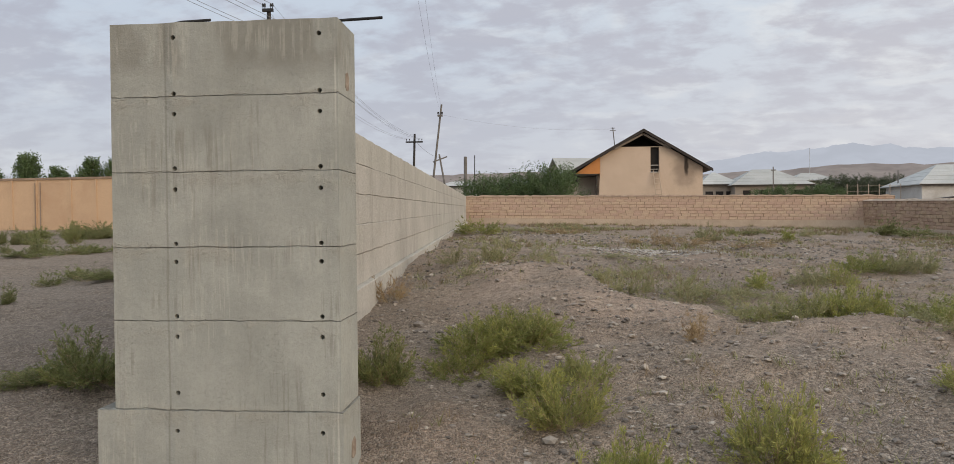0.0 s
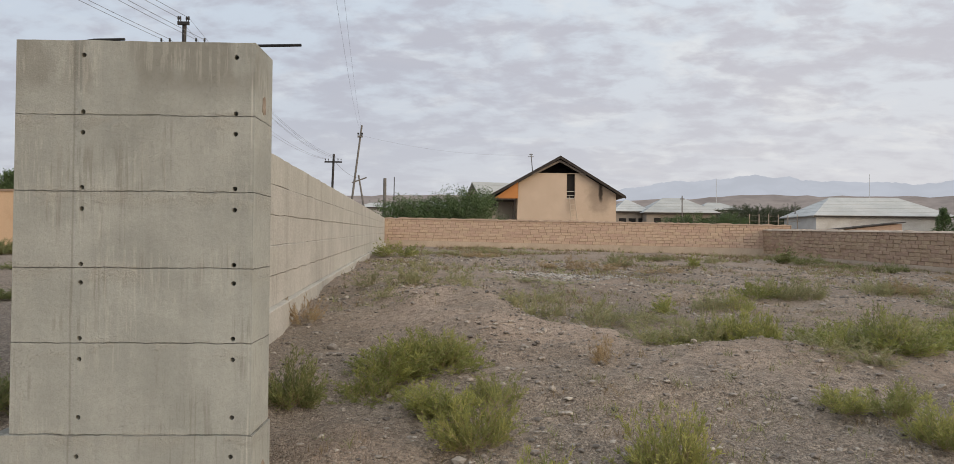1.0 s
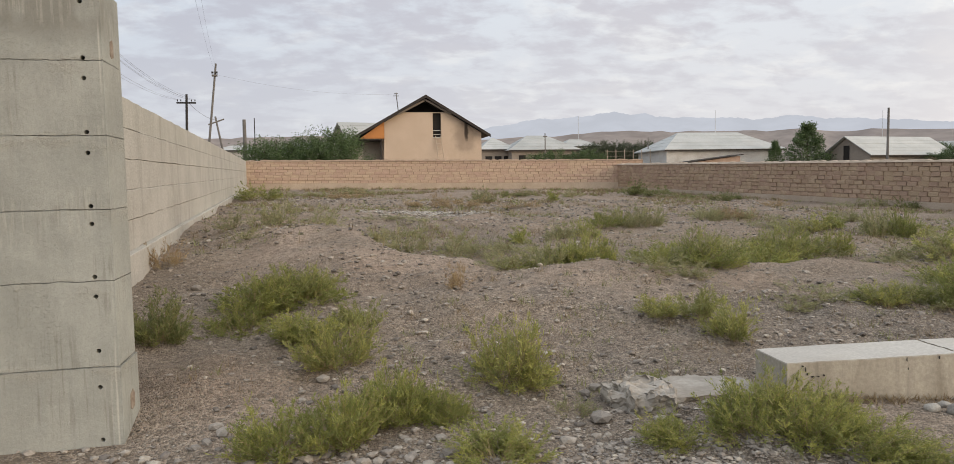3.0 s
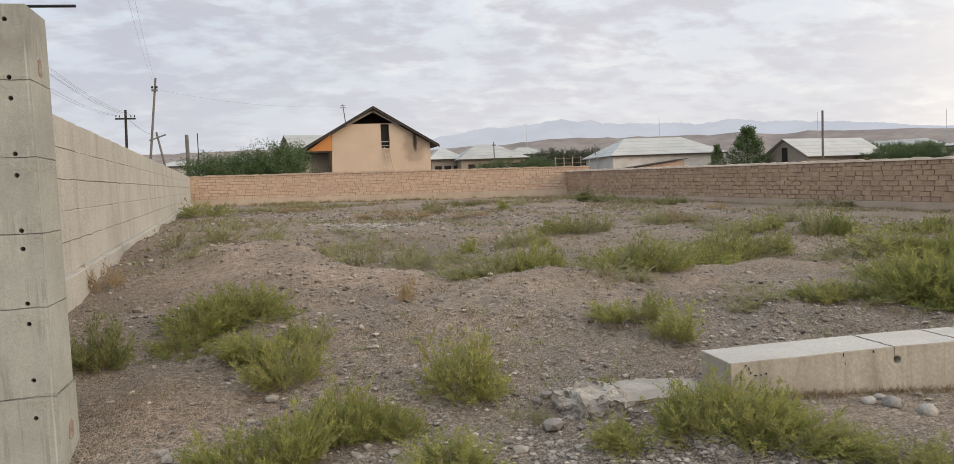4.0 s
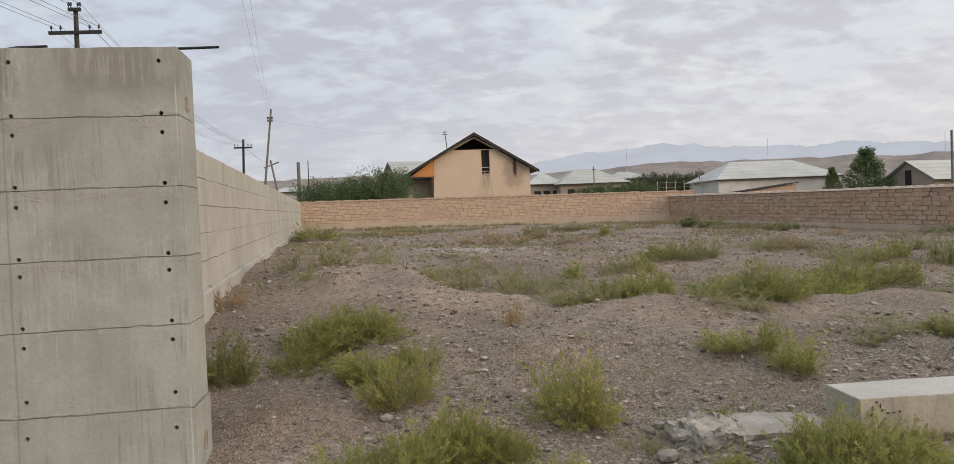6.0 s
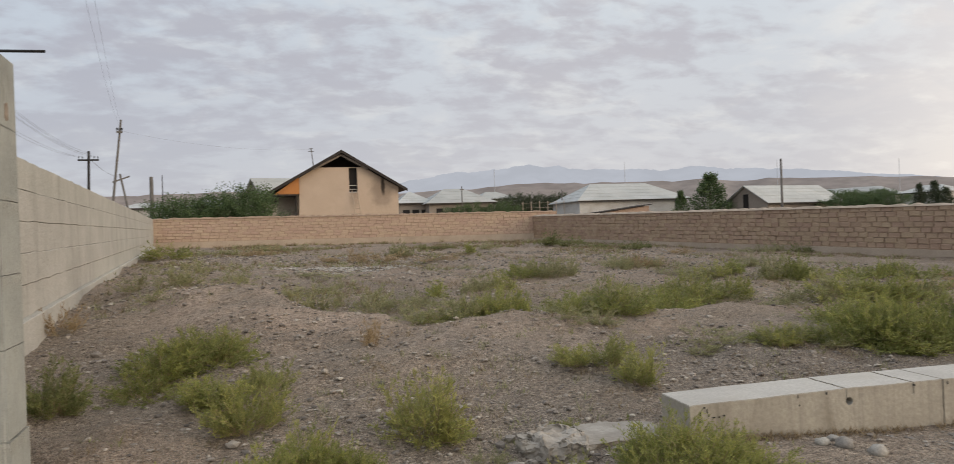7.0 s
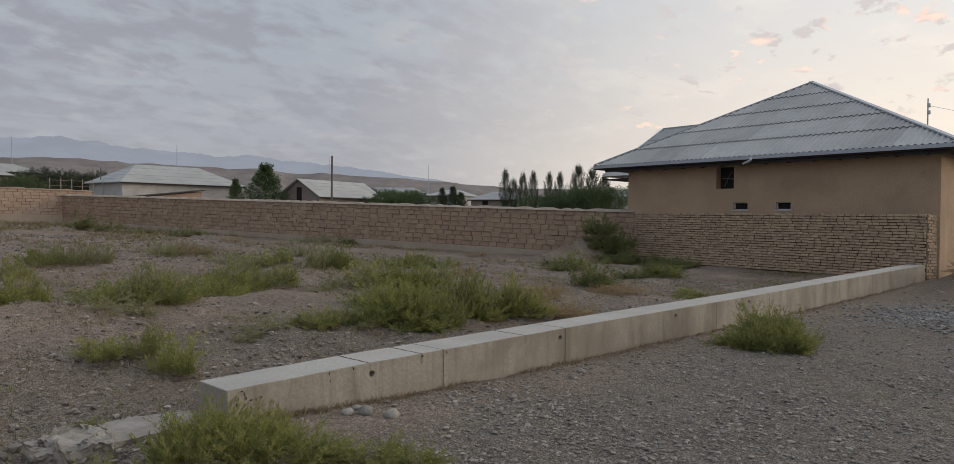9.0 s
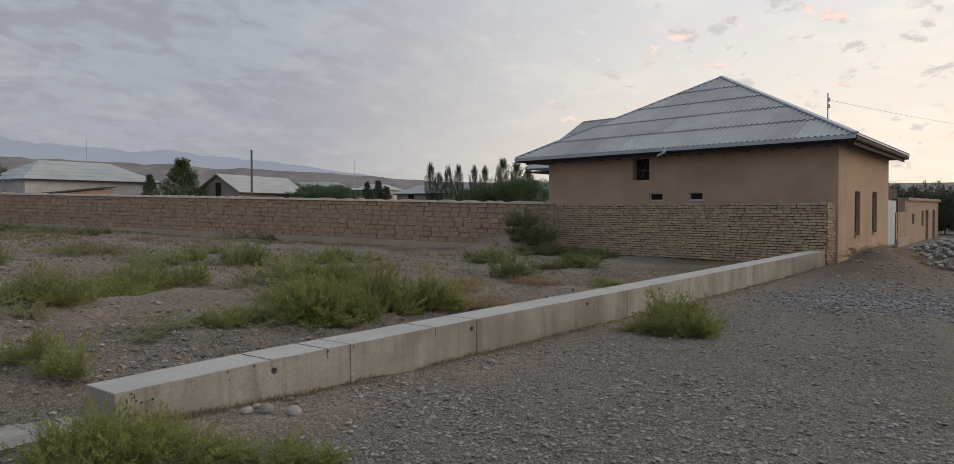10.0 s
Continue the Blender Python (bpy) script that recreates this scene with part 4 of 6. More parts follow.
        part("rafter_end", bm, ROOF_DARK, root)
    bm = bmesh.new()
    rod(bm, hp(5.0, -o - 0.06, e - 0.02), hp(5.0, -o - 0.14, e - 0.10), 0.04)
    rod(bm, hp(5.0, -o - 0.14, e - 0.10), hp(5.25, -o - 0.12, e - 0.19), 0.035)
    part("downpipe", bm, ROOF_TRIM, root)
    # lower wing behind
    r0, r1 = hp(13.2, 7.7, 5.62), hp(5.5, 7.7, 5.62)
    k0, k1, s0, s1 = 4.6, 11.0, 4.0, 14.7
    p = [hp(s1, k0, 3.3), hp(s0, k0, 3.3), hp(s1, k1, 3.3), hp(s0, k1, 3.3)]
    corrugated(root, p[0], p[1], r1, r0, 4, 1.15, ROOF_METAL)
    corrugated(root, p[2], p[0], r0, r0, 4, 1.15, ROOF_METAL)
    bar("ridge_cap", p[0] + Vector((0, 0, 0.10)), r0 + Vector((0, 0, 0.09)), 0.14, 0.04, ROOF_TRIM, root)
    bar("ridge_cap", r0 + Vector((0, 0, 0.08)), r1 + Vector((0, 0, 0.08)), 0.14, 0.04, ROOF_TRIM, root)
    bm = bmesh.new()
    prism(bm, [p[0] + Vector((0, 0, -0.12)), p[2] + Vector((0, 0, -0.12)), p[3] + Vector((0, 0, -0.12)), p[1] + Vector((0, 0, -0.12))], (0, 0, 0.05))
    part("wing_soffit", bm, ROOF_DARK, root)
    wall_slab(root, "wing_wall", hp(13.4, 5.2, 0), 194, 5.0, -0.4, 3.18, 0.3, TAN, [])
    wall_slab(root, "wing_wall", hp(13.4, 10.6, 0), 276, 5.4, -0.4, 3.18, 0.3, TAN, [])
    return root


build_mud_house()


def soot_wall_material():
    m = CREAM.copy()
    m.name = "cream_render_scorched"
    n = Nodes(m.node_tree, fresh=False)
    bsdf = next(x for x in m.node_tree.nodes if x.type == "BSDF_PRINCIPLED")
    at = next(x for x in m.node_tree.nodes if x.type == "TEX_COORD").outputs["Object"]
    old = bsdf.inputs["Base Color"].links[0].from_socket
    sep = n.add("ShaderNodeSeparateXYZ", ins={0: at})
    wob = n.math("MULTIPLY", n.math("SUBTRACT", n.noise(at, 2.0, 5.0, 0.65), 0.5), 0.9)

    def patch(cx, cz, rx, rz):
        dx = n.math("DIVIDE", n.math("SUBTRACT", sep.outputs[0], cx), rx)
        dz = n.math("DIVIDE", n.math("SUBTRACT", sep.outputs[2], cz), rz)
        d = n.math("SQRT", n.math("ADD", n.math("MULTIPLY", dx, dx), n.math("MULTIPLY", dz, dz)))
        return n.ramp(n.math("ADD", d, wob), 0.25, 1.0, 1.0, 0.0)

    soot = n.math("MAXIMUM", n.math("MULTIPLY", patch(11.3, 5.5, 0.30, 1.35), 0.97), n.math("MULTIPLY", patch(11.2, 5.2, 1.3, 1.8), 0.4))
    soot = n.math("MAXIMUM", soot, n.math("MULTIPLY", patch(9.0, 4.5, 0.5, 0.9), 0.2))
    n.put(bsdf.inputs["Base Color"], n.mix(soot, old, (0.035, 0.025, 0.02)))
    return m


def build_gable_house():
    root = thing("house", "cream rendered gabled house with open dark attic and soot-marked wall", "house")
    y0, y1 = 55.0, 67.0
    skin = soot_wall_material()
    ring = [(4.75, y0, 0.8), (12.5, y0, 0.8), (12.5, y0, 5.45), (9.85, y0, 7.02), (6.25, y0, 7.02), (4.95, y0, 6.25)]
    bm = bmesh.new()
    prism(bm, ring, (0, 0.35, 0))
    bm = carved(bm, [(8.68, y0 - 0.2, 5.12, 9.33, y0 + 0.6, 6.98)])
    part("gable_wall", bm, skin, root, "cream render with a black soot streak")
    bm = bmesh.new()
    box(bm, 12.15, y0 + 0.35, 0.8, 12.5, y1, 5.3)
    part("side_wall", bm, CREAM, root)
    bm = bmesh.new()
    box(bm, 4.75, y0 + 0.35, 0.8, 5.05, y1, 5.6)
    part("side_wall", bm, CREAM, root)
    # grey render in place of cream carries the shade of the porch
    bm = bmesh.new()
    box(bm, 3.35, y0 + 1.8, 0.8, 4.7, y0 + 2.1, 4.95)
    part("porch_wall", bm, GREY_WALL, root, "shaded porch wall")
    bm = bmesh.new()
    box(bm, 4.62, y0 + 0.02, 0.8, 4.745, y0 + 0.5, 5.0)
    part("porch_post", bm, ROOF_DARK, root)
    win = local_box(root, "window", (0, 0, 0), 90, (8.62, y0 + 0.30, 5.08, 9.40, y0 + 0.34, 7.0), OPENING_DARK, "burnt-out dark window opening")
    for b in ((8.68, y0 + 0.1, 5.6, 9.33, y0 + 0.16, 5.65), (8.72, y0 + 0.1, 5.3, 9.3, y0 + 0.16, 5.34)):
        local_box(win, "crossbar", (0, 0, 0), 90, b, WHITE_WALL)
    local_box(win, "sill", (0, 0, 0), 90, (8.66, y0 - 0.06, 5.06, 9.36, y0 + 0.1, 5.12), WHITE_WALL)
    lad = thing("ladder", "thin pale wooden ladder leaning against a cream wall", "ladder")
    bm = bmesh.new()
    rod(bm, (8.85, y0 - 0.15, 5.2), (9.05, y0 - 1.1, 1.6), 0.03)
    part("rail", bm, PLINTH, lad)
    bm = bmesh.new()
    rod(bm, (9.25, y0 - 0.15, 5.2), (9.55, y0 - 1.1, 1.6), 0.03)
    part("rail", bm, PLINTH, lad)
    for i in range(9):
        f = 0.06 + i * 0.11
        bm = bmesh.new()
        rod(bm, (8.85 + 0.2 * f, y0 - 0.15 - 0.95 * f, 5.2 - 3.6 * f), (9.25 + 0.3 * f, y0 - 0.15 - 0.95 * f, 5.2 - 3.6 * f), 0.022, sides=6)
        part("rung", bm, PLINTH, lad)
    # roof: two slopes on rafters, dark attic
    top, r, l = Vector((8.12, y0 - 0.5, 8.2)), Vector((13.15, y0 - 0.5, 5.17)), Vector((2.5, y0 - 0.5, 5.02))
    for name, e in (("roof_slope", r), ("roof_slope", l)):
        bm = bmesh.new()
        prism(bm, [top, e, e + Vector((0, y1 - y0 + 1, 0)), top + Vector((0, y1 - y0 + 1, 0))], (0, 0, 0.12))
        part(name, bm, ROOF_DARK, root, "dark sheet roof slope")
    bar("barge_board", top + Vector((0, -0.03, -0.06)), r + Vector((0, -0.03, -0.06)), 0.05, 0.10, ROOF_DARK, root)
    bar("barge_board", top + Vector((0, -0.03, -0.06)), l + Vector((0, -0.03, -0.06)), 0.05, 0.10, ROOF_DARK, root)
    bar("rafter", top + Vector((0, 0.3, -0.25)), Vector((10.1, y0 - 0.2, 6.85)), 0.08, 0.14, GREY_WALL, root)
    bar("rafter", top + Vector((0, 0.3, -0.25)), Vector((6.0, y0 - 0.2, 6.85)), 0.08, 0.14, GREY_WALL, root)
    # near-black sheet put in for the shade of the open attic
    bm = bmesh.new()
    prism(bm, [(5.2, y0 + 1.5, 6.4), (11.2, y0 + 1.5, 6.3), (8.12, y0 + 1.5, 8.1)], (0, 0.1, 0))
    part("attic_boarding", bm, OPENING_DARK, root, "dark sheet for the shade in the open attic")
    bm = bmesh.new()
    prism(bm, [(3.05, y0 - 0.25, 5.02), (4.9, y0 - 0.25, 5.02), (4.9, y0 - 0.25, 6.28)], (0, 0.06, 0))
    part("gable_board", bm, ORANGE, root, "orange painted gable board")
    bm = bmesh.new()
    box(bm, 2.6, y0 - 0.25, 4.9, 4.74, y1, 4.99)
    part("porch_soffit", bm, ROOF_DARK, root)
    bm = bmesh.new()
    rod(bm, (6.25, y0 + 2, 7.2), (6.1, y0 + 2, 8.75), 0.035)
    mast = part("antenna", bm, TIMBER, root)
    for z, wd in ((8.7, 0.16), (8.5, 0.22)):
        bm = bmesh.new()
        rod(bm, (6.1 - wd, y0 + 2, z), (6.1 + wd, y0 + 2, z), 0.025)
        part("crossarm", bm, TIMBER, mast)
    return root


build_gable_house()


def far_house(x, y, heading, length, depth, base, eave, ridge, hip, walls, roof, label, openings=3):
    """A low house whose long side, along the heading, faces right of it. hip: how far the ridge stays in from each end (0: gables)."""
    root = thing("house", label, "house", group="houses in the distance")
    m = axes((x, y, 0), heading)
    bm = bmesh.new()
    box(bm, 0, 0, base - 1.5, length, depth, eave)
    if not hip:
        for e in (0.0, length - 0.2):
            prism(bm, [(e, 0, eave), (e, depth, eave), (e, depth / 2, ridge - 0.1)], (0.2, 0, 0))
    bmesh.ops.transform(bm, matrix=m, verts=bm.verts)
    part("wall", bm, walls, root)
    o = 0.45
    A, B, C, D = Vector((-o, -o, eave)), Vector((length + o, -o, eave)), Vector((length + o, depth + o, eave)), Vector((-o, depth + o, eave))
    R0, R1 = Vector((hip - (0 if hip else o), depth / 2, ridge)), Vector((length - hip + (0 if hip else o), depth / 2, ridge))
    faces = [(A, B, R1, R0), (C, D, R0, R1)] + ([(B, C, R1), (D, A, R0)] if hip else [])
    for f in faces:
        bm = bmesh.new()
        prism(bm, f, (0, 0, 0.10))
        bmesh.ops.transform(bm, matrix=m, verts=bm.verts)
        slope = part("roof_slope", bm, roof, root)
        for k in range(1, 5):
            t = k / 5
            p, q = f[0].lerp(f[-1], t), f[1].lerp(f[2], t)
            bm = bmesh.new()
            box(bm, -(q - p).length / 2, -0.03, -0.012, (q - p).length / 2, 0.03, 0.004)
            d = q - p
            if d.length < 0.3:
                bm.free()
                continue
            bmesh.ops.transform(bm, matrix=m @ Matrix.Translation((p + q) / 2 + Vector((0, 0, 0.102))) @ d.to_track_quat("X", "Z").to_matrix().to_4x4(), verts=bm.verts)
            part("sheet_lap", bm, roof, slope)
    bm = bmesh.new()
    box(bm, -o, -o - 0.03, eave - 0.10, length + o, -o, eave + 0.05)
    bmesh.ops.transform(bm, matrix=m, verts=bm.verts)
    part("fascia", bm, ROOF_DARK, root)
    for i in range(openings):
        s = length * (i + 0.7) / (openings + 0.4)
        w = local_box(root, "window", (x, y, 0), heading, (s - 0.45, -0.02, base + 0.9, s + 0.45, 0.05, base + 1.9), OPENING_DARK)
        local_box(w, "sill", (x, y, 0), heading, (s - 0.5, -0.08, base + 0.84, s + 0.5, -0.01, base + 0.9), WHITE_WALL)
    return root


far_house(41.0, 80.5, 90, 15.6, 8.0, 2.2, 5.0, 7.3, 3.6, WHITE_WALL, ROOF_PALE, "whitewashed long house with pale hipped sheet roof", 0)
g = far_house(60.6, 70.0, 80, 13.4, 6.4, 2.0, 3.7, 6.0, 0, GREY_WALL, ROOF_PALE, "grey gabled outhouse with pale sheet roof", 0)
local_box(g, "door", (60.6, 70.0, 0), 80, (-0.04, 2.8, 2.4, 0.02, 3.6, 5.0), OPENING_DARK, "dark loft door")
far_house(20.2, 90, 90, 4.2, 6, 3.0, 5.7, 7.3, 1.9, GREY_WALL, ROOF_PALE, "small house with pale hipped roof among others")
far_house(23.6, 88, 90, 8.6, 7, 3.0, 5.5, 7.5, 3.0, GREY_WALL, ROOF_PALE, "low house with wide pale hipped roof", 4)
far_house(30.5, 96, 90, 5.0, 5, 3.0, 5.7, 6.8, 1.5, GREY_WALL, ROOF_PALE, "small outhouse with grey sheet roof", 2)
far_house(36.0, 104, 90, 5.5, 6, 3.4, 6.7, 7.9, 1.8, WHITE_WALL, ROOF_PALE, "pale house behind a dark hedge", 2)
far_house(42.0, 112, 90, 4.0, 6, 3.4, 6.6, 7.7, 1.5, WHITE_WALL, ROOF_PALE, "small white house behind a dark hedge", 1)
far_house(2.9, 75, 75, 8.0, 5.0, 2.0, 6.3, 8.1, 0, GREY_WALL, ROOF_PALE, "grey gabled house with pale roof behind bushes", 0)
far_house(-12.0, 90, 90, 4.5, 6, 2.5, 5.9, 6.6, 1.2, WHITE_WALL, ROOF_PALE, "distant white house with flat-pitched roof", 1)
far_house(-5.0, 92, 90, 5.0, 6, 2.5, 6.0, 7.0, 1.2, WHITE_WALL, ROOF_PALE, "distant white house with pale roof", 1)
far_house(86.0, 93.0, 150, 14.0, 8, 2.6, 4.9, 6.3, 3.0, WHITE_WALL, ROOF_PALE, "long distant house with pale roof", 3)
far_house(90.0, 77.5, 165, 6.0, 6, 2.6, 4.7, 5.7, 1.8, WHITE_WALL, ROOF_PALE, "small distant house with pale roof", 1)
far_house(88.0, 67.0, 165, 8.0, 7, 2.2, 3.9, 5.2, 2.2, GREY_WALL, ROOF_PALE, "distant grey house with pale hipped roof", 2)
far_house(110.0, 62.0, 165, 12.0, 8, 2.6, 4.8, 6.2, 2.6, WHITE_WALL, ROOF_PALE, "farther white house with pale roof", 2)

# lean-to shed in front of the whitewashed house
shed = thing("shed", "low brick lean-to shed with dark sloping roof", "shed")
bm = bmesh.new()
prism(bm, [(41.8, 76.5, 1.5), (48.4, 76.5, 1.5), (48.4, 76.5, 4.1), (41.8, 76.5, 3.35)], (0, 2.2, 0))
part("wall", bm, ADOBE, shed)
bm = bmesh.new()
prism(bm, [(41.5, 76.1, 3.40), (48.6, 76.1, 4.2), (48.6, 79.0, 4.2), (41.5, 79.0, 3.40)], (0, 0, 0.1))
part("roof", bm, ROOF_DARK, shed)


# ---- orange wall across the lane ----
def build_lane_wall():
    root = thing("wall_lane", "orange rendered compound wall with thin pilasters and coping", "wall", kind="structure")
    p, q = Vector((-36.0, 37.5, 0)), Vector((-8.0, 35.0, 0))
    hd = math.degrees(math.atan2(q.x - p.x, q.y - p.y))
    run = (q - p).length
    local_box(root, "wall", p, hd, (0, 0, 0.4, run, 0.3, 3.95), ORANGE_WALL)
    local_box(root, "coping", p, hd, (0, -0.06, 3.95, run, 0.36, 4.06), MUD, "brown coping")
    s = 0.6
    while s < run:
        local_box(root, "pilaster", p, hd, (s, -0.05, 0.4, s + 0.09, 0.002, 3.95), ORANGE_WALL)
        s += 2.1 if int(s * 10) % 2 else 1.5
    local_box(root, "pipe", p, hd, (9.3, -0.10, 0.6, 9.335, -0.06, 3.8), RUST)
    local_box(root, "pipe", p, hd, (9.62, -0.10, 0.6, 9.655, -0.06, 3.8), RUST)
    return root


build_lane_wall()


# ---- yard beyond the mud house ----
def build_yard():
    gate = thing("gate", "pale blue metal yard gate beside a mud house", "gate")
    o = hp(0, 8.75, 0)
    local_box(gate, "leaf", o, 96, (0, 0.10, 0.0, 1.3, 0.15, 1.75), BLUE_GATE)
    local_box(gate, "leaf", o, 96, (1.33, 0.10, 0.0, 2.6, 0.15, 1.75), BLUE_GATE)
    local_box(gate, "post", o, 96, (2.62, 0.05, -0.2, 2.8, 0.25, 1.9), IRON)
    local_box(gate, "lintel", o, 96, (0, 0.08, 1.80, 2.6, 0.2, 2.2), ROOF_DARK)
    hut = thing("shed", "low tan mud-rendered shed with dark doorways", "shed")
    p = Vector((36.2, -0.55, 0))
    hd = 97.0
    L = 11.0
    # the shed's shade is put into its colour: greyer adobe, not tan render
    wall_slab(hut, "wall", p, hd, L, -0.6, 1.78, 0.3, ADOBE_GREY, [(1.6, 2.3, 0.75, 1.2), (4.6, 5.3, 0.6, 1.3), (6.0, 7.0, -0.3, 1.35), (8.6, 9.6, -0.3, 1.35)])
    wall_slab(hut, "wall", p + Vector((0.2, 6, 0)), 187, 6.0, -0.6, 1.78, 0.3, ADOBE_GREY, [])
    local_box(hut, "roof", p, hd, (-0.1, -0.1, 1.78, L + 0.2, 5.9, 1.9), ADOBE_GREY, "flat mud roof")
    local_box(hut, "doorway", p, hd, (5.9, 0.24, -0.6, 9.8, 0.30, 1.5), OPENING_DARK)
    local_box(hut, "window", p, hd, (1.5, 0.24, 0.6, 5.4, 0.30, 1.35), OPENING_DARK)


build_yard()
block_wall("wall_yard", "short mud brick yard wall on a concrete base", (33.2, -0.25), (36.1, -0.55), (0.25, 0.25), (1.3, 1.3), (0.0, 0.0), 14, 0.25, 0.25, 0.012,
           BRICK, JOINT, "brick", (34, 0, 1), 140, plinth=PLINTH)
block_wall("wall_return", "rough mud brick return at the end of a garden wall", (21.74, 1.095), (22.18, 0.90), (-0.1, -0.1), (1.63, 1.60), (-0.1, -0.1), 22, 0.2, 0.25, 0.014,
           BRICK, MUD, "brick", (21.9, 1, 1), 80, wobble=0.008)


# ---- poles and wires ----
def pole(name, label, foot, top, r, arms=(), cups=True, material=TIMBER):
    root = thing(name, label, "pole", group="utility poles")
    foot, top = Vector(foot), Vector(top)
    bm = bmesh.new()
    rod(bm, foot, top, r, r * 0.75, 10)
    part("shaft", bm, material, root)
    for z, half, turn in arms:
        f = (z - foot.z) / (top.z - foot.z)
        c = foot.lerp(top, f)
        d = Vector((math.cos(turn), 0.0, math.sin(turn))) * half
        arm = bar("crossarm", c - d - Vector((0, r, 0)), c + d - Vector((0, r, 0)), 0.10, 0.12, material, root)
        if cups:
            for k in (-0.9, -0.55, 0.55, 0.9):
                bm = bmesh.new()
                b = c + d * k + Vector((0, -r, 0.05))
                rod(bm, b, b + Vector((0, 0, 0.12)), 0.015, sides=6)
                rod(bm, b + Vector((0, 0, 0.10)), b + Vector((0, 0, 0.22)), 0.045, 0.03, 8)
                part("insulator", bm, IRON, arm)
    return root


pole("utility_pole", "dark utility pole with crossarm and insulators", (-10.5, 28.0, 0.9), (-10.4, 28.0, 9.95), 0.11, ((9.13, 0.92, 0.02), (9.98, 0.22, 0.0)), material=IRON)
pole("utility_pole", "distant dark utility pole with wide crossarm", (-10.3, 60, 1.2), (-10.05, 60, 8.9), 0.12, ((8.22, 0.72, 0.0),), material=IRON)
pole("utility_pole", "tall thin leaning wooden pole", (-7.45, 50, 1.2), (-6.42, 50, 9.7), 0.085, ((8.9, 0.18, 0.0),))
pole("utility_pole", "leaning wooden pole with tilted crossarm", (-8.2, 70, 1.5), (-9.35, 70, 8.1), 0.11, ((7.6, 0.75, 0.35),), cups=False)
pole("post", "short thick wooden post behind an adobe wall", (-4.6, 48, 1.2), (-4.58, 48, 5.85), 0.14)
pole("post", "thin metal mast behind an adobe wall", (-4.35, 52, 1.2), (-4.3, 52, 6.3), 0.04, material=IRON)
pole("utility_pole", "bare dark timber pole behind an adobe wall", (40.7, 45, 0.5), (40.75, 45, 6.4), 0.10)
pole("antenna_pole", "thin metal antenna pole behind a mud house", (31.0, 2.0, 0.0), (31.0, 2.0, 5.85), 0.032, ((5.6, 0.12, 0.0), (5.35, 0.10, 0.0)), cups=False, material=ROOF_TRIM)
pole("post", "thin post among distant roofs", (27.7, 87, 2.5), (27.7, 87, 7.6), 0.08, ((7.2, 0.25, 0.0),), cups=False)
pole("post", "thin post beside a pale fence", (41.2, 86, 2.5), (41.2, 86, 6.9), 0.08)
for x, y, z0, z1 in ((218, 600, 40, 58), (349, 600, 40, 63), (525, 600, 40, 64), (600, 523, 36, 57)):
    mast = thing("radio_mast", "thin distant radio mast on a bare hill", "mast", group="radio masts")
    bm = bmesh.new()
    rod(bm, (x, y, z0 - 45), (x, y, z1), 0.3, 0.2, 6)
    # the pale metal colour stands in for haze over the far shaft
    part("shaft", bm, ROOF_TRIM, mast)


def wire(p, q, sag, r=0.009):
    p, q = Vector(p), Vector(q)
    cu = bpy.data.curves.new("wire", "CURVE")
    cu.dimensions, cu.bevel_depth, cu.bevel_resolution = "3D", r, 1
    sp = cu.splines.new("POLY")
    sp.points.add(24)
    for i, pt in enumerate(sp.points):
        t = i / 24
        c = p.lerp(q, t)
        pt.co = (c.x, c.y, c.z - 4 * sag * t * (1 - t), 1)
    cu.materials.append(WIRE)
    tagged(new("wire", cu), "thin sagging overhead power line wire", "wire", group="overhead wires")


for k, dz in ((-0.82, 0.0), (-0.5, 0.0), (0.5, 0.0), (0.82, 0.0), (-0.2, 0.85), (0.2, 0.85)):
    wire((-10.4 + k, 27.9, 9.35 + dz), (-15.5 + k, 2.0, 11.0 + dz), 0.5, 0.008)
    wire((-10.4 + k, 27.9, 9.35 + dz), (-10.05 + 0.8 * k, 59.9, 8.45 + 0.3 * dz), 0.9, 0.006)
for k in (-0.10, 0.10):
    wire((-6.5 + 0.7 * k, 50, 9.45), (0.3 + k, -6.0, 1.52 + 5.0), 0.9, 0.0025)
wire((-6.5, 50, 9.0), (6.1, 57, 8.65), 0.45, 0.004)
wire((31.0, 2.0, 5.6), (75.0, -14.0, 7.0), 0.5, 0.005)
wire((-10.05, 60, 8.4), (-9.35, 70, 7.8), 0.3, 0.012)


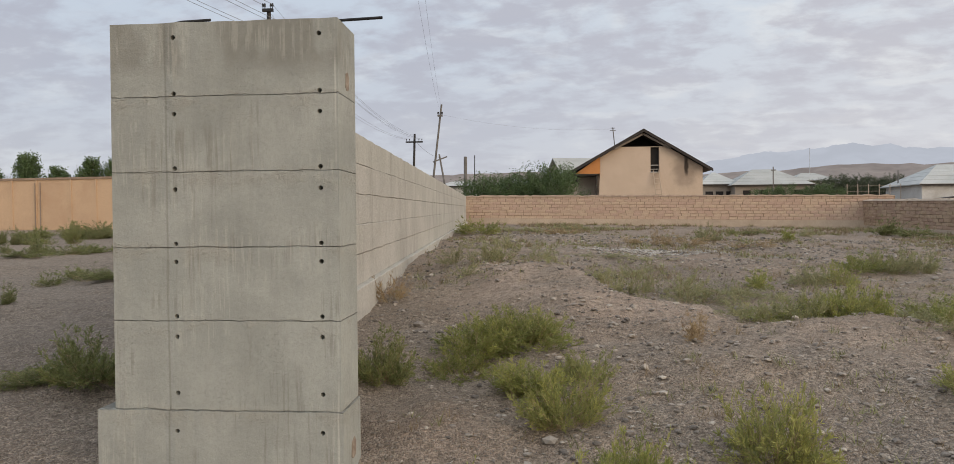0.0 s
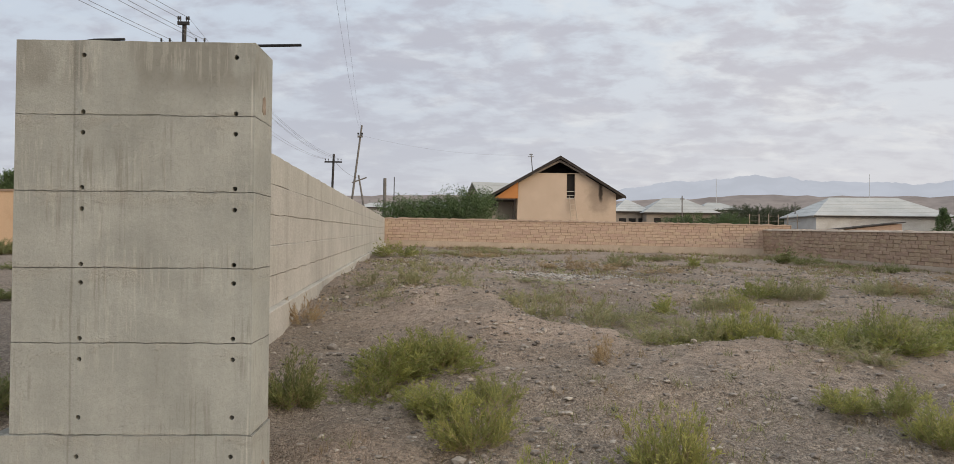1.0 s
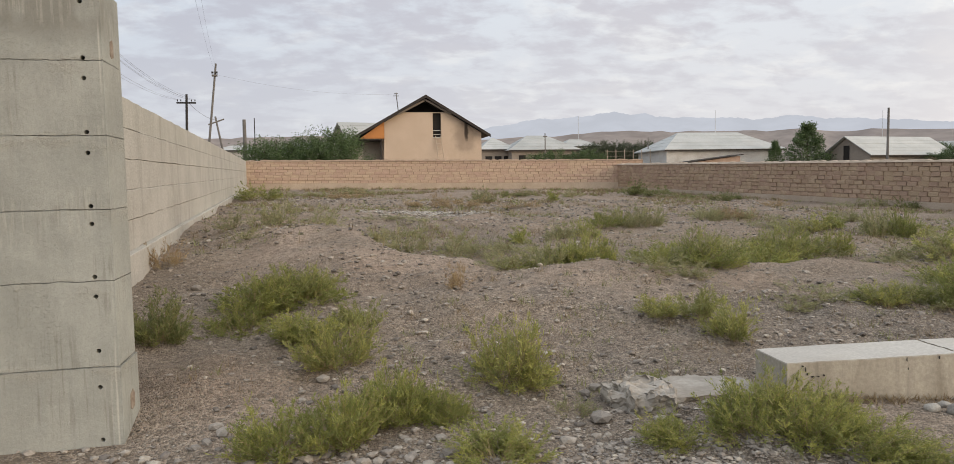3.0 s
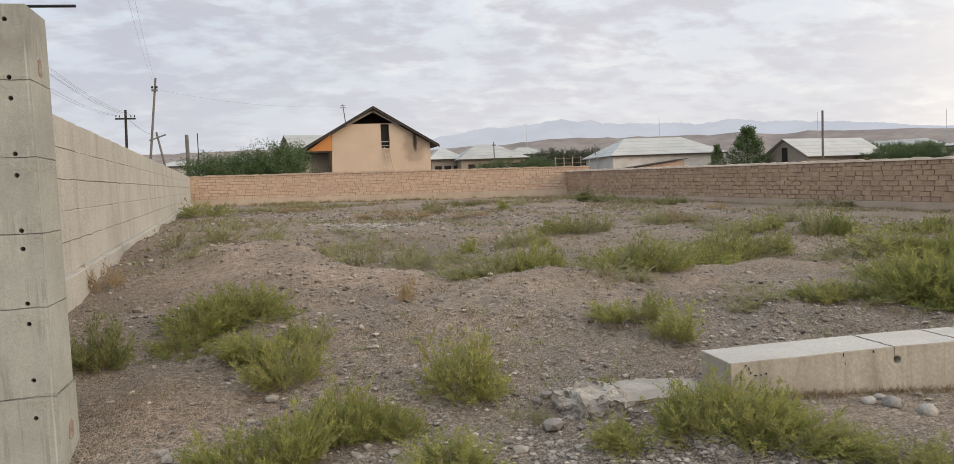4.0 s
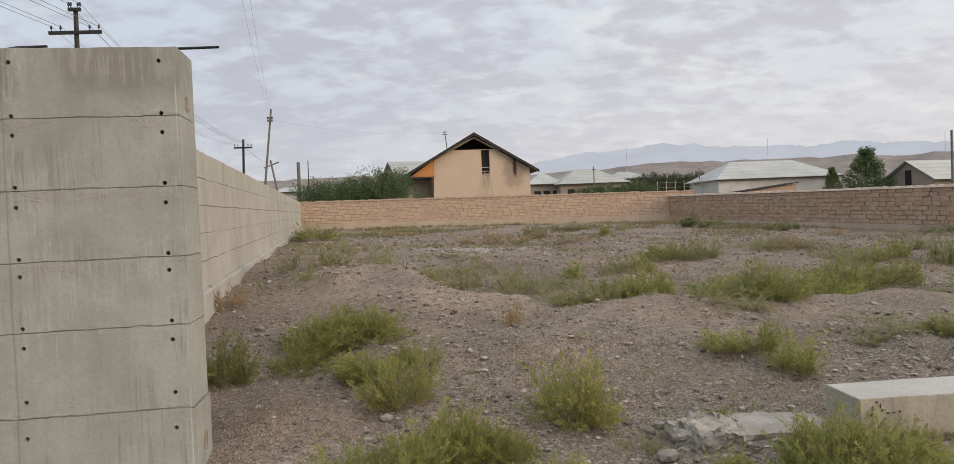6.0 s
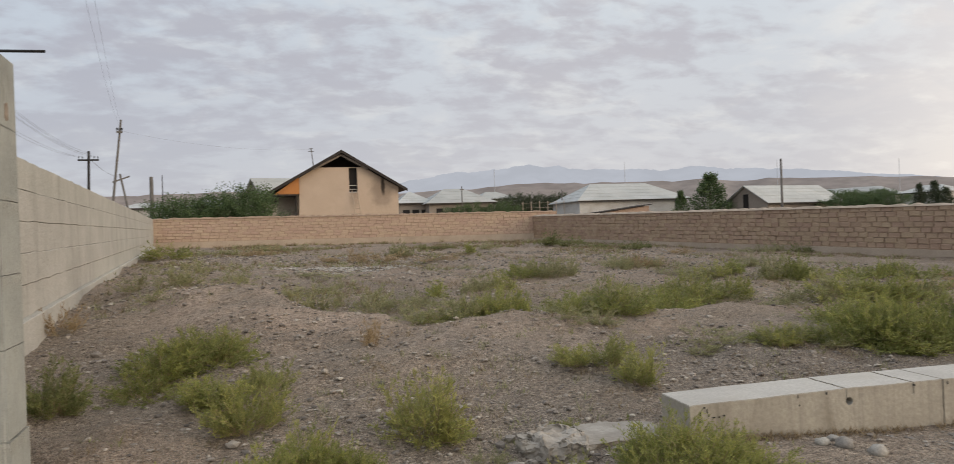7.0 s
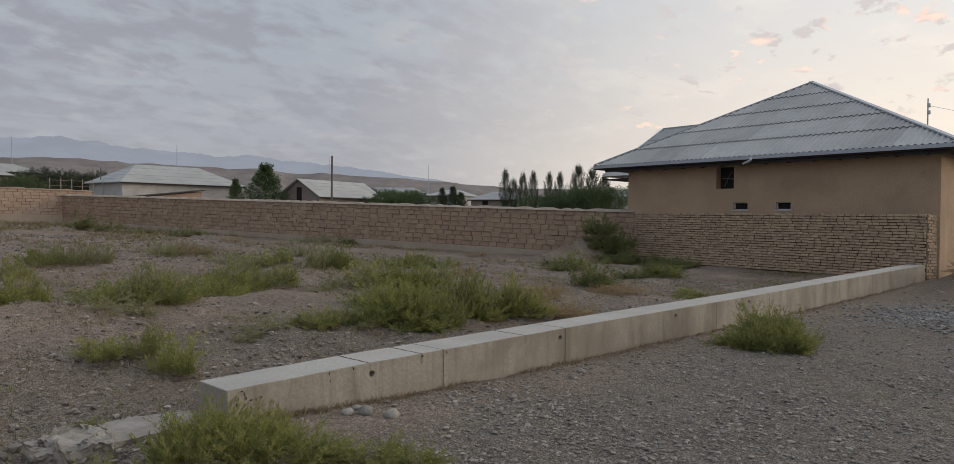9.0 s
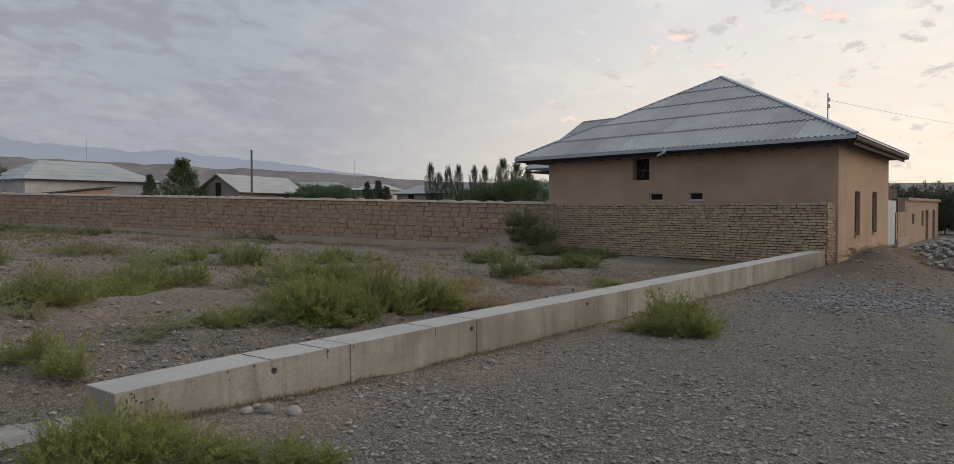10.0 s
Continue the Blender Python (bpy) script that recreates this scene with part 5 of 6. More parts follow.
# ---- hills and mountains ----
def ridge(name, label, material, distance, heights, jag, steps_n, kind="structure", foot=-5.0, deep=0.6):
    """A range of hills round the viewer: heights by heading, with slopes that come forward."""
    bm = bmesh.new()
    t0, t1 = heights[0][0], heights[-1][0]
    rings = []
    for i in range(steps_n + 1):
        hd = t0 + (t1 - t0) * i / steps_n
        h = lerp(heights, hd)
        h += h * jag * (rough(hd * 0.35, 1.0, distance) + 0.5 * rough(hd * 0.9, 2.0, distance) + 0.3 * rough(hd * 2.3, 3.0, distance) + 0.16 * rough(hd * 5.5, 4.0, distance))
        ring = []
        for j in range(9):
            f = j / 8
            d = distance * (1 - deep * (1 - f) * 0.5)
            fold = 1 + 0.18 * rough(hd * 0.8, f * 4, 5) * math.sin(math.pi * f)
            z = foot + (h - foot) * (f ** 1.4) * fold
            ring.append(bm.verts.new((d * math.sin(radians(hd)), d * math.cos(radians(hd)), z)))
        rings.append(ring)
    for a, b in zip(rings, rings[1:]):
        for j in range(8):
            bm.faces.new((a[j], b[j], b[j + 1], a[j + 1]))
    bmesh.ops.recalc_face_normals(bm, faces=bm.faces)
    ob = link(name, bm, material, smooth=True)
    return tagged(ob, label, "hills", kind=kind)


ridge("backdrop_hills", "bare brown rolling foothills in the distance", HILL, 1000, ((-60, 45), (-25, 52), (-8, 66), (4, 70), (10, 60), (17, 63), (22, 68), (36, 60), (45, 54), (56, 40), (66, 37), (85, 32), (120, 22)), 0.05, 240)
ridge("backdrop_mountains", "hazy blue far mountain range", FAR_HAZE, 4000, ((4, 120), (10, 240), (13, 305), (17, 342), (20, 352), (22.7, 368), (25, 345), (30, 318), (36, 300), (41, 275), (46, 232), (51, 182), (56, 120), (64, 60)), 0.06, 700)


# ---- trees and bushes ----
def crown_mesh(seed, kind, material, branches=170, leaves=26, leaf=0.032):
    """A crown one high and about one wide: branches that reach an uneven outline, each with sprays of narrow leaves."""
    rnd = random.Random(seed)
    verts, faces = [], []
    for _ in range(branches):
        f, a = 0.06 + 0.90 * rnd.random(), rnd.uniform(0, 2 * math.pi)
        if kind == "column":
            reach = 0.75 * min(1.0, 0.45 + 1.2 * f) * min(1.0, 2.6 * (1.06 - f))
        elif kind == "cone":
            reach = 0.56 * min(1.0, 0.5 + 2.0 * f) * (1.05 - f) ** 0.75
        else:
            reach = 0.75 * math.sqrt(max(0.05, 1 - (1.7 * f - 0.75) ** 2))
        reach *= 1 + 0.55 * rough(math.cos(a) * 1.6 + seed, math.sin(a) * 1.6, f * 5) + 0.15 * rnd.uniform(-1, 1)
        p = Vector((0, 0, max(0.0, f - 0.35 * reach - 0.05)))
        q = Vector((math.cos(a) * reach, math.sin(a) * reach, f + 0.08 * rnd.random()))
        for _k in range(leaves):
            t = 0.25 + 0.8 * rnd.random() ** 0.6
            c = p.lerp(q, t) + Vector((rnd.gauss(0, 1), rnd.gauss(0, 1), rnd.gauss(0, 1))) * 0.028
            u = Vector((rnd.gauss(0, 1) + math.cos(a), rnd.gauss(0, 1) + math.sin(a), rnd.gauss(0.3, 0.8))).normalized() * leaf * rnd.uniform(0.5, 1.2)
            w_ = u.cross(Vector((rnd.gauss(0, 1), rnd.gauss(0, 1), rnd.gauss(0, 1)))).normalized() * leaf * 0.36
            k = len(verts)
            verts.extend((tuple(c - u), tuple(c + w_), tuple(c + u), tuple(c - w_)))
            faces.append((k, k + 1, k + 2, k + 3))
    me = bpy.data.meshes.new("crown")
    me.from_pydata(verts, [], faces)
    me.materials.append(material)
    return me


def trunk_mesh(seed):
    rnd = random.Random(seed)
    bm = bmesh.new()
    rod(bm, (0, 0, -0.08), (0, 0, 0.5), 0.028, 0.016, 8)
    rod(bm, (0, 0, 0.5), (0.01, 0, 0.95), 0.016, 0.004, 6)
    for i in range(12):
        f, a = 0.15 + 0.06 * i, rnd.uniform(0, 6.28)
        rod(bm, (0, 0, f), (math.cos(a) * 0.3 * (1.1 - f), math.sin(a) * 0.3 * (1.1 - f), f + 0.16), 0.008, 0.003, 5)
    me = bpy.data.meshes.new("trunk")
    bm.to_mesh(me)
    bm.free()
    me.materials.append(BARK)
    return me


TRUNKS = [trunk_mesh(k) for k in range(2)]
SORTS = (("round", LEAF, 300, 42, 0.02), ("round", LEAF_DULL, 260, 34, 0.026), ("cone", LEAF, 320, 40, 0.024), ("cone", LEAF_DULL, 260, 34, 0.026), ("column", LEAF, 300, 30, 0.028), ("column", LEAF_DULL, 320, 36, 0.028))
CROWNS = {(kind, mat.name): [crown_mesh(11 * n + k, kind, mat, branches, leaves, size) for k in range(3)] for n, (kind, mat, branches, leaves, size) in enumerate(SORTS)}


def tree(x, y, base, top, wide, label, leaf=LEAF, cone=0.4, seed=1, category="tree", name="tree", group=""):
    rnd = random.Random(seed)
    root = thing(name, label, category, group)
    h = top - base
    kind = "column" if h > 2.6 * wide else "cone" if cone > 0.35 else "round"
    me = CROWNS[(kind, leaf.name)][rnd.randrange(3)]
    w_ = wide * 1.25
    root.matrix_basis = Matrix.Translation((x, y, base)) @ Matrix.Rotation(rnd.uniform(0, 6.28), 4, "Z") @ Matrix.Diagonal((w_, w_ * rnd.uniform(0.85, 1.1), h, 1))
    new("trunk", TRUNKS[rnd.randrange(2)]).parent = root
    tagged(new("crown", me), "leafy crown with gaps", kind="stuff").parent = root
    return root


tree(56.6, 75.5, 2.2, 7.8, 4.2, "round-topped dark green tree behind an adobe wall", cone=0.6, seed=2)
tree(52.8, 76.2, 2.2, 5.8, 1.9, "small slender green tree beside a white house", cone=0.5, seed=3)
for i, (py, pt, pw) in enumerate(((40.9, 6.1, 0.95), (39.9, 5.2, 0.8), (38.8, 5.75, 0.9), (37.6, 5.85, 0.9), (35.8, 5.65, 0.85), (34.6, 5.6, 0.85), (32.6, 6.15, 1.5), (31.1, 5.9, 1.2), (29.9, 5.3, 1.1))):
    tree(60.0, py, 1.6, pt, pw * 0.6, "slim dark poplar in a row", leaf=LEAF_DULL, cone=0.25, seed=30 + i, name="poplar", group="poplar row")
for i in range(9):
    tree(57.0 + 1.4 * (i % 3), 35.4 - 0.85 * i, 1.2, 3.2 + 0.12 * i + 0.4 * random.Random(i).random(), 2.2, "green orchard tree behind a garden wall", leaf=LEAF, cone=0.2, seed=50 + i, group="orchard trees")
for i in range(10):
    tree(70.0 + (i % 2), 70.5 - 1.1 * i, 2.2, 4.0 + 0.35 * (i % 3), 1.6, "low green orchard tree in the distance", leaf=LEAF, cone=0.1, seed=70 + i, group="orchard trees")
for i, (ty, tt) in enumerate(((57.7, 4.95), (55.9, 5.1), (54.6, 4.4))):
    tree(70, ty, 1.8, tt, 1.5, "small dark tree in the distance", leaf=LEAF_DULL, seed=90 + i)
for i in range(9):
    tree(73.5 + 1.3 * i, 75.5 + (i % 2), 2.2, 4.9 + 0.3 * (i % 3), 1.9, "green orchard tree beyond an outhouse", leaf=LEAF, cone=0.1, seed=110 + i, group="orchard trees")
for i in range(10):
    tree(34.6 + 1.05 * i, 91.0 + (i % 2), 3.0, 6.2 + 0.3 * (i % 3), 1.7, "dark hedge tree behind a pale fence", leaf=LEAF_DULL, cone=0.1, seed=130 + i, group="hedge trees")
for i in range(7):
    tree(23.5 + 1.3 * i, 78.0, 2.0, 4.65 + 0.25 * (i % 3), 1.5, "low green garden bush before distant houses", leaf=LEAF, cone=0.1, seed=150 + i, category="bush", name="bush", group="garden bushes")
for i, (tx, tt, tw) in enumerate(((-33.5, 4.9, 2.5), (-31.2, 5.9, 2.4), (-29.2, 5.0, 2.6), (-27.0, 5.5, 2.4), (-25.4, 5.5, 2.2), (-23.4, 5.3, 2.4), (-21.2, 5.4, 2.4))):
    tree(tx, 42.0, 1.2, tt, tw, "dark leafy tree behind an orange wall", leaf=LEAF, cone=0.4, seed=170 + i, group="trees behind the lane wall")
for i in range(7):
    tree(50.0 + (i % 2), 0.7 - 0.75 * i, 0.0, 2.95 - 0.3 * (i % 3), 1.3, "leafy dull green tree behind a shed", leaf=LEAF_DULL, cone=0.3, seed=190 + i, group="trees behind the shed")


# ---- pale fence among the distant gardens ----
def build_fence():
    root = thing("fence", "low fence of pale posts with thin rails", "fence")
    for i in range(9):
        bm = bmesh.new()
        x = 34.8 + 1.15 * i
        box(bm, x - 0.035, 84.0, 2.3, x + 0.035, 84.07, 5.3)
        part("post", bm, PLINTH, root)
    for z in (4.5, 5.1):
        bm = bmesh.new()
        rod(bm, (34.6, 84.06, z), (44.2, 84.06, z), 0.014, sides=6)
        part("rail", bm, PLINTH, root)


build_fence()


# ---- weeds ----
def plant_material(name, dull, green, fresh, gloss=0.6):
    """Leaves whose colour goes from plant to plant and stem to stem between dull, green and fresh growth."""
    m = bpy.data.materials.new(name)
    m.use_nodes = True
    n = Nodes(m.node_tree)
    tone = n.add("ShaderNodeAttribute", attribute_name="tone").outputs["Fac"]
    leaf = n.add("ShaderNodeNewGeometry").outputs["Random Per Island"]
    plant = n.add("ShaderNodeObjectInfo").outputs["Random"]
    f = n.math("ADD", n.math("MULTIPLY", tone, 0.6), n.math("ADD", n.math("MULTIPLY", leaf, 0.25), n.math("MULTIPLY", plant, 0.3)))
    colour = n.mix(n.ramp(f, 0.1, 0.55), dull, green)
    colour = n.mix(n.ramp(f, 0.55, 1.05), colour, fresh)
    bsdf = n.add("ShaderNodeBsdfPrincipled", ins={"Base Color": colour, "Roughness": gloss})
    thin = n.add("ShaderNodeBsdfTranslucent", ins={"Color": colour})
    n.add("ShaderNodeOutputMaterial", ins={0: n.add("ShaderNodeMixShader", ins={0: 0.4, 1: bsdf.outputs[0], 2: thin.outputs[0]}).outputs[0]})
    return m


PLANT = plant_material("weed_leaf", (0.185, 0.205, 0.08), (0.285, 0.30, 0.105), (0.45, 0.435, 0.14))
PLANT_PALE = plant_material("dusty_weed_leaf", (0.21, 0.205, 0.115), (0.29, 0.295, 0.15), (0.40, 0.38, 0.20))
PLANT_MID = plant_material("green_weed_leaf", (0.158, 0.185, 0.062), (0.25, 0.275, 0.086), (0.41, 0.41, 0.122))
PLANT_DARK = plant_material("dark_weed_leaf", (0.11, 0.125, 0.052), (0.17, 0.195, 0.075), (0.26, 0.28, 0.10))
PLANT_DRY = plant_material("dry_weed_leaf", (0.24, 0.16, 0.10), (0.37, 0.27, 0.155), (0.48, 0.38, 0.22), 0.8)
STALK = surface("weed_stalk", ((0.33, 0.25, 0.15), (0.42, 0.34, 0.19)), 6, 0.85, 0)


def weed_mesh(seed, stems, twigs, leaves, leaf, thin, material, spread=1.0, bend=0.35):
    """A bushy herb of radius and height about one: stems that fan out from one root, side twigs, and narrow leaves along them."""
    rnd = random.Random(seed)
    verts, faces, tones, wood_v, wood_f = [], [], [], [], []

    def ribbon(p, q, w0, w1):
        d = q - p
        side = d.cross(Vector((rnd.gauss(0, 1), rnd.gauss(0, 1), rnd.gauss(0, 1))))
        side = side.normalized()
        k = len(wood_v)
        wood_v.extend((p - side * w0, p + side * w0, q + side * w1, q - side * w1))
        wood_f.append((k, k + 1, k + 2, k + 3))

    def tuft(p, q, count, tone):
        way = (q - p).normalized()
        for _ in range(count):
            b = p.lerp(q, rnd.random() ** 0.8)
            d = (way + Vector((rnd.gauss(0, 0.55), rnd.gauss(0, 0.55), rnd.gauss(0.15, 0.45)))).normalized() * leaf * rnd.uniform(0.55, 1.25)
            side = d.cross(Vector((rnd.gauss(0, 1), rnd.gauss(0, 1), rnd.gauss(0, 1)))).normalized() * thin
            k = len(verts)
            verts.extend((b - side, b + d * 0.5 - side * 1.2, b + d, b + d * 0.5 + side * 1.2))
            faces.append((k, k + 1, k + 2, k + 3))
            tones.append(min(1.0, max(0.0, tone + rnd.gauss(0, 0.1))))

    squash = rnd.uniform(0.7, 1.0)
    lobes = [(rnd.uniform(0, 2 * math.pi), rnd.uniform(0.65, 1.15)) for _ in range(6)]
    for _ in range(stems):
        a, grow = lobes[rnd.randrange(6)]
        a += rnd.gauss(0, 0.6)
        lean = spread * 1.45 * rnd.random() ** 0.42
        length = grow * rnd.uniform(0.5, 1.1)
        out = Vector((math.cos(a), math.sin(a) * squash, 0))
        root = out * rnd.random() * 0.22 + Vector((0, 0, -0.03))
        tip = root + out * math.sin(lean) * length + Vector((0, 0, max(0.14, math.cos(lean) + 0.12) * length))
        tip.z = min(tip.z, 0.86 + 0.14 * rnd.random())
        knee = root.lerp(tip, 0.5) + out * bend * 0.3 * math.sin(lean) - Vector((0, 0, bend * 0.2 * math.sin(lean)))
        tone = rnd.random()
        at = lambda f: root.lerp(knee, f).lerp(knee.lerp(tip, f), f)  # noqa: E731
        for i in range(3):
            ribbon(at(i / 3), at((i + 1) / 3), 0.006 * (1.15 - i / 3), 0.006 * (0.85 - i / 3))
        tuft(at(0.72), at(1.0), leaves, tone)
        for _k in range(twigs):
            f = rnd.uniform(0.22, 0.95)
            p = at(f)
            way = (at(min(1.0, f + 0.1)) - at(f - 0.1)).normalized()
            way = (way + Vector((rnd.gauss(0, 0.5), rnd.gauss(0, 0.5), rnd.gauss(0.1, 0.35)))).normalized()
            q = p + way * rnd.uniform(0.12, 0.30) * (1.25 - 0.6 * f)
            ribbon(p, q, 0.0035, 0.002)
            tuft(p, q, leaves, tone)
    me = bpy.data.meshes.new("foliage")
    me.from_pydata(verts, [], faces)
    me.materials.append(material)
    me.attributes.new("tone", "FLOAT", "FACE").data.foreach_set("value", tones)
    wood = bpy.data.meshes.new("stalk")
    wood.from_pydata(wood_v, [], wood_f)
    wood.materials.append(STALK)
    return me, wood


FINE = [weed_mesh(k, 120, 7, 9, 0.09, 0.0072, PLANT if k % 2 else PLANT_MID, 0.85 + 0.08 * k) for k in range(5)]
FINE_DARK = [weed_mesh(20 + k, 120, 8, 10, 0.075, 0.0065, (PLANT_MID, PLANT, PLANT_MID)[k], 1.05) for k in range(3)]
SHADY = [weed_mesh(30, 130, 8, 9, 0.085, 0.007, PLANT_DARK, 1.0)]
FRESH = [weed_mesh(40 + k, 70, 6, 7, 0.13, 0.008, PLANT, 0.85) for k in range(3)]
WISPY = [weed_mesh(60 + k, 34, 5, 6, 0.13, 0.008, PLANT_PALE, 1.1) for k in range(4)]
BROAD = [weed_mesh(80 + k, 56, 6, 7, 0.11, 0.009, (PLANT_MID, PLANT, PLANT_MID, PLANT_PALE)[k], 1.0) for k in range(4)]
BROAD_DARK = [weed_mesh(100 + k, 64, 5, 6, 0.10, 0.010, PLANT_DARK, 1.0) for k in range(3)]
STRAW = [weed_mesh(120 + k, 36, 5, 5, 0.14, 0.009, PLANT_DRY, 0.9) for k in range(3)]


def weed(x, y, wide, high, kinds, label, group, rnd, lift=0.0):
    ob = new("weed")
    ob.empty_display_size = 0.2
    for me in kinds[rnd.randrange(len(kinds))]:
        tagged(new(me.name.split(".")[0], me), kind="stuff").parent = ob
    ob.matrix_basis = Matrix.Translation((x, y, ground_z(x, y) - 0.01 + lift)) @ Matrix.Rotation(rnd.uniform(0, 6.28), 4, "Z") @ Matrix.Diagonal((wide * 0.60, wide * 0.60, high * 1.02, 1))
    tagged(ob, label, "weed", group)


def weed_patch(x, y, wide, high, kinds, label, group, rnd, pitch=0.5):
    """One plant, or, where the growth is wide, several of uneven size beside one another."""
    pitch = max(pitch, 0.042 * y if x > -5 else 0.034 * y)
    n = max(1, round(wide / pitch))
    if n == 1:
        weed(x, y, wide, high, kinds, label, group, rnd)
        return
    for i in range(2 * n if y < 10 else n):
        u = (i % n + 0.5) / n - 0.5 + rnd.uniform(-0.3, 0.3) / n
        weed(x + u * wide * 0.9, y + rnd.uniform(-0.1, 0.9) * min(wide, 1.6) * 0.45, wide / n * rnd.uniform(0.9, 1.9), high * rnd.uniform(0.4, 1.05), kinds, label, group, rnd)


# the shade beside the pillar is put into this weed's darker leaf colour
SHADED_WEEDS = ((-1.02, 5.54, 0.52, 0.39),)
NEAR_WEEDS = ((-0.05, 6.34, 0.84, 0.43), (-0.41, 5.93, 0.57, 0.28), (0.16, 5.35, 0.57, 0.26), (0.41, 4.75, 0.52, 0.39), (1.62, 4.28, 0.56, 0.47), (0.74, 3.86, 0.45, 0.36), (1.09, 3.73, 0.28, 0.18), (0.06, 3.43, 0.48, 0.29), (0.37, 3.48, 0.48, 0.35), (0.72, 3.77, 0.36, 0.34), (1.01, 3.79, 0.36, 0.26), (1.22, 2.98, 0.51, 0.19),)
YELLOW_WEEDS = ((0.62, 5.54, 0.43, 0.27), (2.58, 4.06, 0.25, 0.15), (3.31, 5.37, 0.49, 0.24), (3.64, 5.31, 0.41, 0.3), (3.68, 4.8, 0.5, 0.37), (14.26, 4.18, 0.87, 0.16),)
RED_WEEDS = ((1.68, 6.52, 0.34, 0.24), (-1.64, 8.93, 0.42, 0.33),)
LOOSE_WEEDS = ((1.87, 3.65, 0.27, 0.13), (4.12, 6.48, 0.62, 0.17), (7.49, 9.12, 0.83, 0.41), (3.09, 10.43, 0.68, 0.24), (1.71, 12.98, 1.05, 0.41), (2.06, 11.06, 1.01, 0.42), (2.45, 10.22, 0.75, 0.42), (1.1, 9.1, 0.42, 0.25), (1.7, 9.95, 0.55, 0.23), (3.26, 10.33, 0.77, 0.19), (14.2, 16.35, 0.63, 0.33), (10.56, 16.71, 1.02, 0.51), (7.88, 7.52, 0.66, 0.24), (5.14, 5.69, 0.62, 0.16), (2.08, 15.11, 1.21, 0.24), (-0.22, 10.79, 0.97, 0.37), (-1.07, 17.38, 0.92, 0.52), (-1.16, 11.87, 0.53, 0.28), (-0.79, 10.02, 0.36, 0.18), (0.17, 15.14, 0.67, 0.33), (20.98, 23.72, 2.16, 0.43), (6.06, 5.35, 0.58, 0.2),)
LOOSE_WEEDS_MORE = ((10.38, 16.15, 1.34, 0.47), (14.15, 16.38, 0.49, 0.26), (10.42, 13.81, 0.9, 0.3),)
STREET_WEEDS = ((2.66, 2.84, 0.53, 0.44), (2.9, 2.71, 0.49, 0.36), (2.28, 2.95, 0.41, 0.24), (3.02, 2.54, 0.49, 0.26), (9.3, 1.5, 0.82, 0.66), (9.48, 1.3, 0.82, 0.62), (2.78, 3.02, 0.49, 0.35), (2.99, 2.81, 0.56, 0.34), (3.16, 2.46, 0.43, 0.19), (3.37, 2.15, 0.49, 0.23), (3.6, 1.99, 0.35, 0.17),)
FIELD_WEEDS = ((2.38, 7.5, 0.57, 0.21), (2.64, 7.5, 0.47, 0.16), (3.09, 7.5, 0.6, 0.35), (3.46, 7.5, 0.67, 0.39), (5.14, 8.57, 0.8, 0.4), (4.93, 7.18, 0.85, 0.43), (6.51, 8.65, 0.95, 0.48), (6.49, 14.12, 0.95, 0.52), (7.22, 14.15, 0.83, 0.5), (4.17, 11.25, 0.96, 0.34), (4.79, 11.58, 0.77, 0.35), (10.46, 12.67, 1.14, 0.54), (11.48, 11.48, 0.98, 0.63), (6.06, 5.48, 0.58, 0.32), (11.74, 11.45, 0.99, 0.48), (14.01, 11.56, 1.25, 0.44), (15.09, 11.18, 1.29, 0.42), (8.85, 7.34, 0.9, 0.38), (9.71, 7.21, 0.94, 0.42), (4.51, 6.99, 0.76, 0.34),)
THICK_WEEDS = ((5.0, 8.0, 0.8, 0.38), (5.7, 7.7, 0.9, 0.42), (6.3, 8.3, 0.9, 0.42), (7.1, 8.9, 0.9, 0.42), (8.2, 9.3, 0.8, 0.4), (7.6, 6.1, 0.8, 0.4), (8.4, 6.0, 0.8, 0.42))
DRY_WEEDS = ((11.5, 5.6, 1.2, 0.2), (13.0, 5.2, 1.2, 0.18), (12.2, 8.4, 1.0, 0.25), (9.8, 4.4, 0.8, 0.2), (11.08, 16.28, 1.02, 0.37), (3.9, 21.7, 2.11, 0.42), (16.61, 23.41, 0.98, 0.25), (1.16, 27.7, 1.68, 0.29), (6.41, 20.45, 1.12, 0.26), (20.89, 14.37, 0.86, 0.26),)
FAR_WEEDS = ((-2.05, 26.36, 1.26, 0.5), (-0.14, 29.76, 2.06, 0.31), (5.99, 24.9, 0.71, 0.49), (9.16, 26.88, 0.64, 0.37), (11.66, 30.98, 0.91, 0.4), (2.78, 33.72, 1.75, 0.32),)
DARK_WEEDS = ((8.63, 31.56, 0.62, 0.31), (9.35, 31.54, 0.85, 0.25), (15.5, 33.23, 1.41, 0.69), (16.25, 32.07, 1.38, 0.49), (16.92, 30.92, 1.81, 0.27), (17.4, 28.28, 0.97, 0.45), (18.65, 29.12, 0.65, 0.33),)
BUSHY_WEEDS = ((6.75, 5.24, 0.75, 0.45), (7.1, 4.98, 0.76, 0.57), (7.79, 4.98, 0.72, 0.52), (8.55, 4.95, 0.77, 0.51), (9.12, 4.88, 0.53, 0.36),)
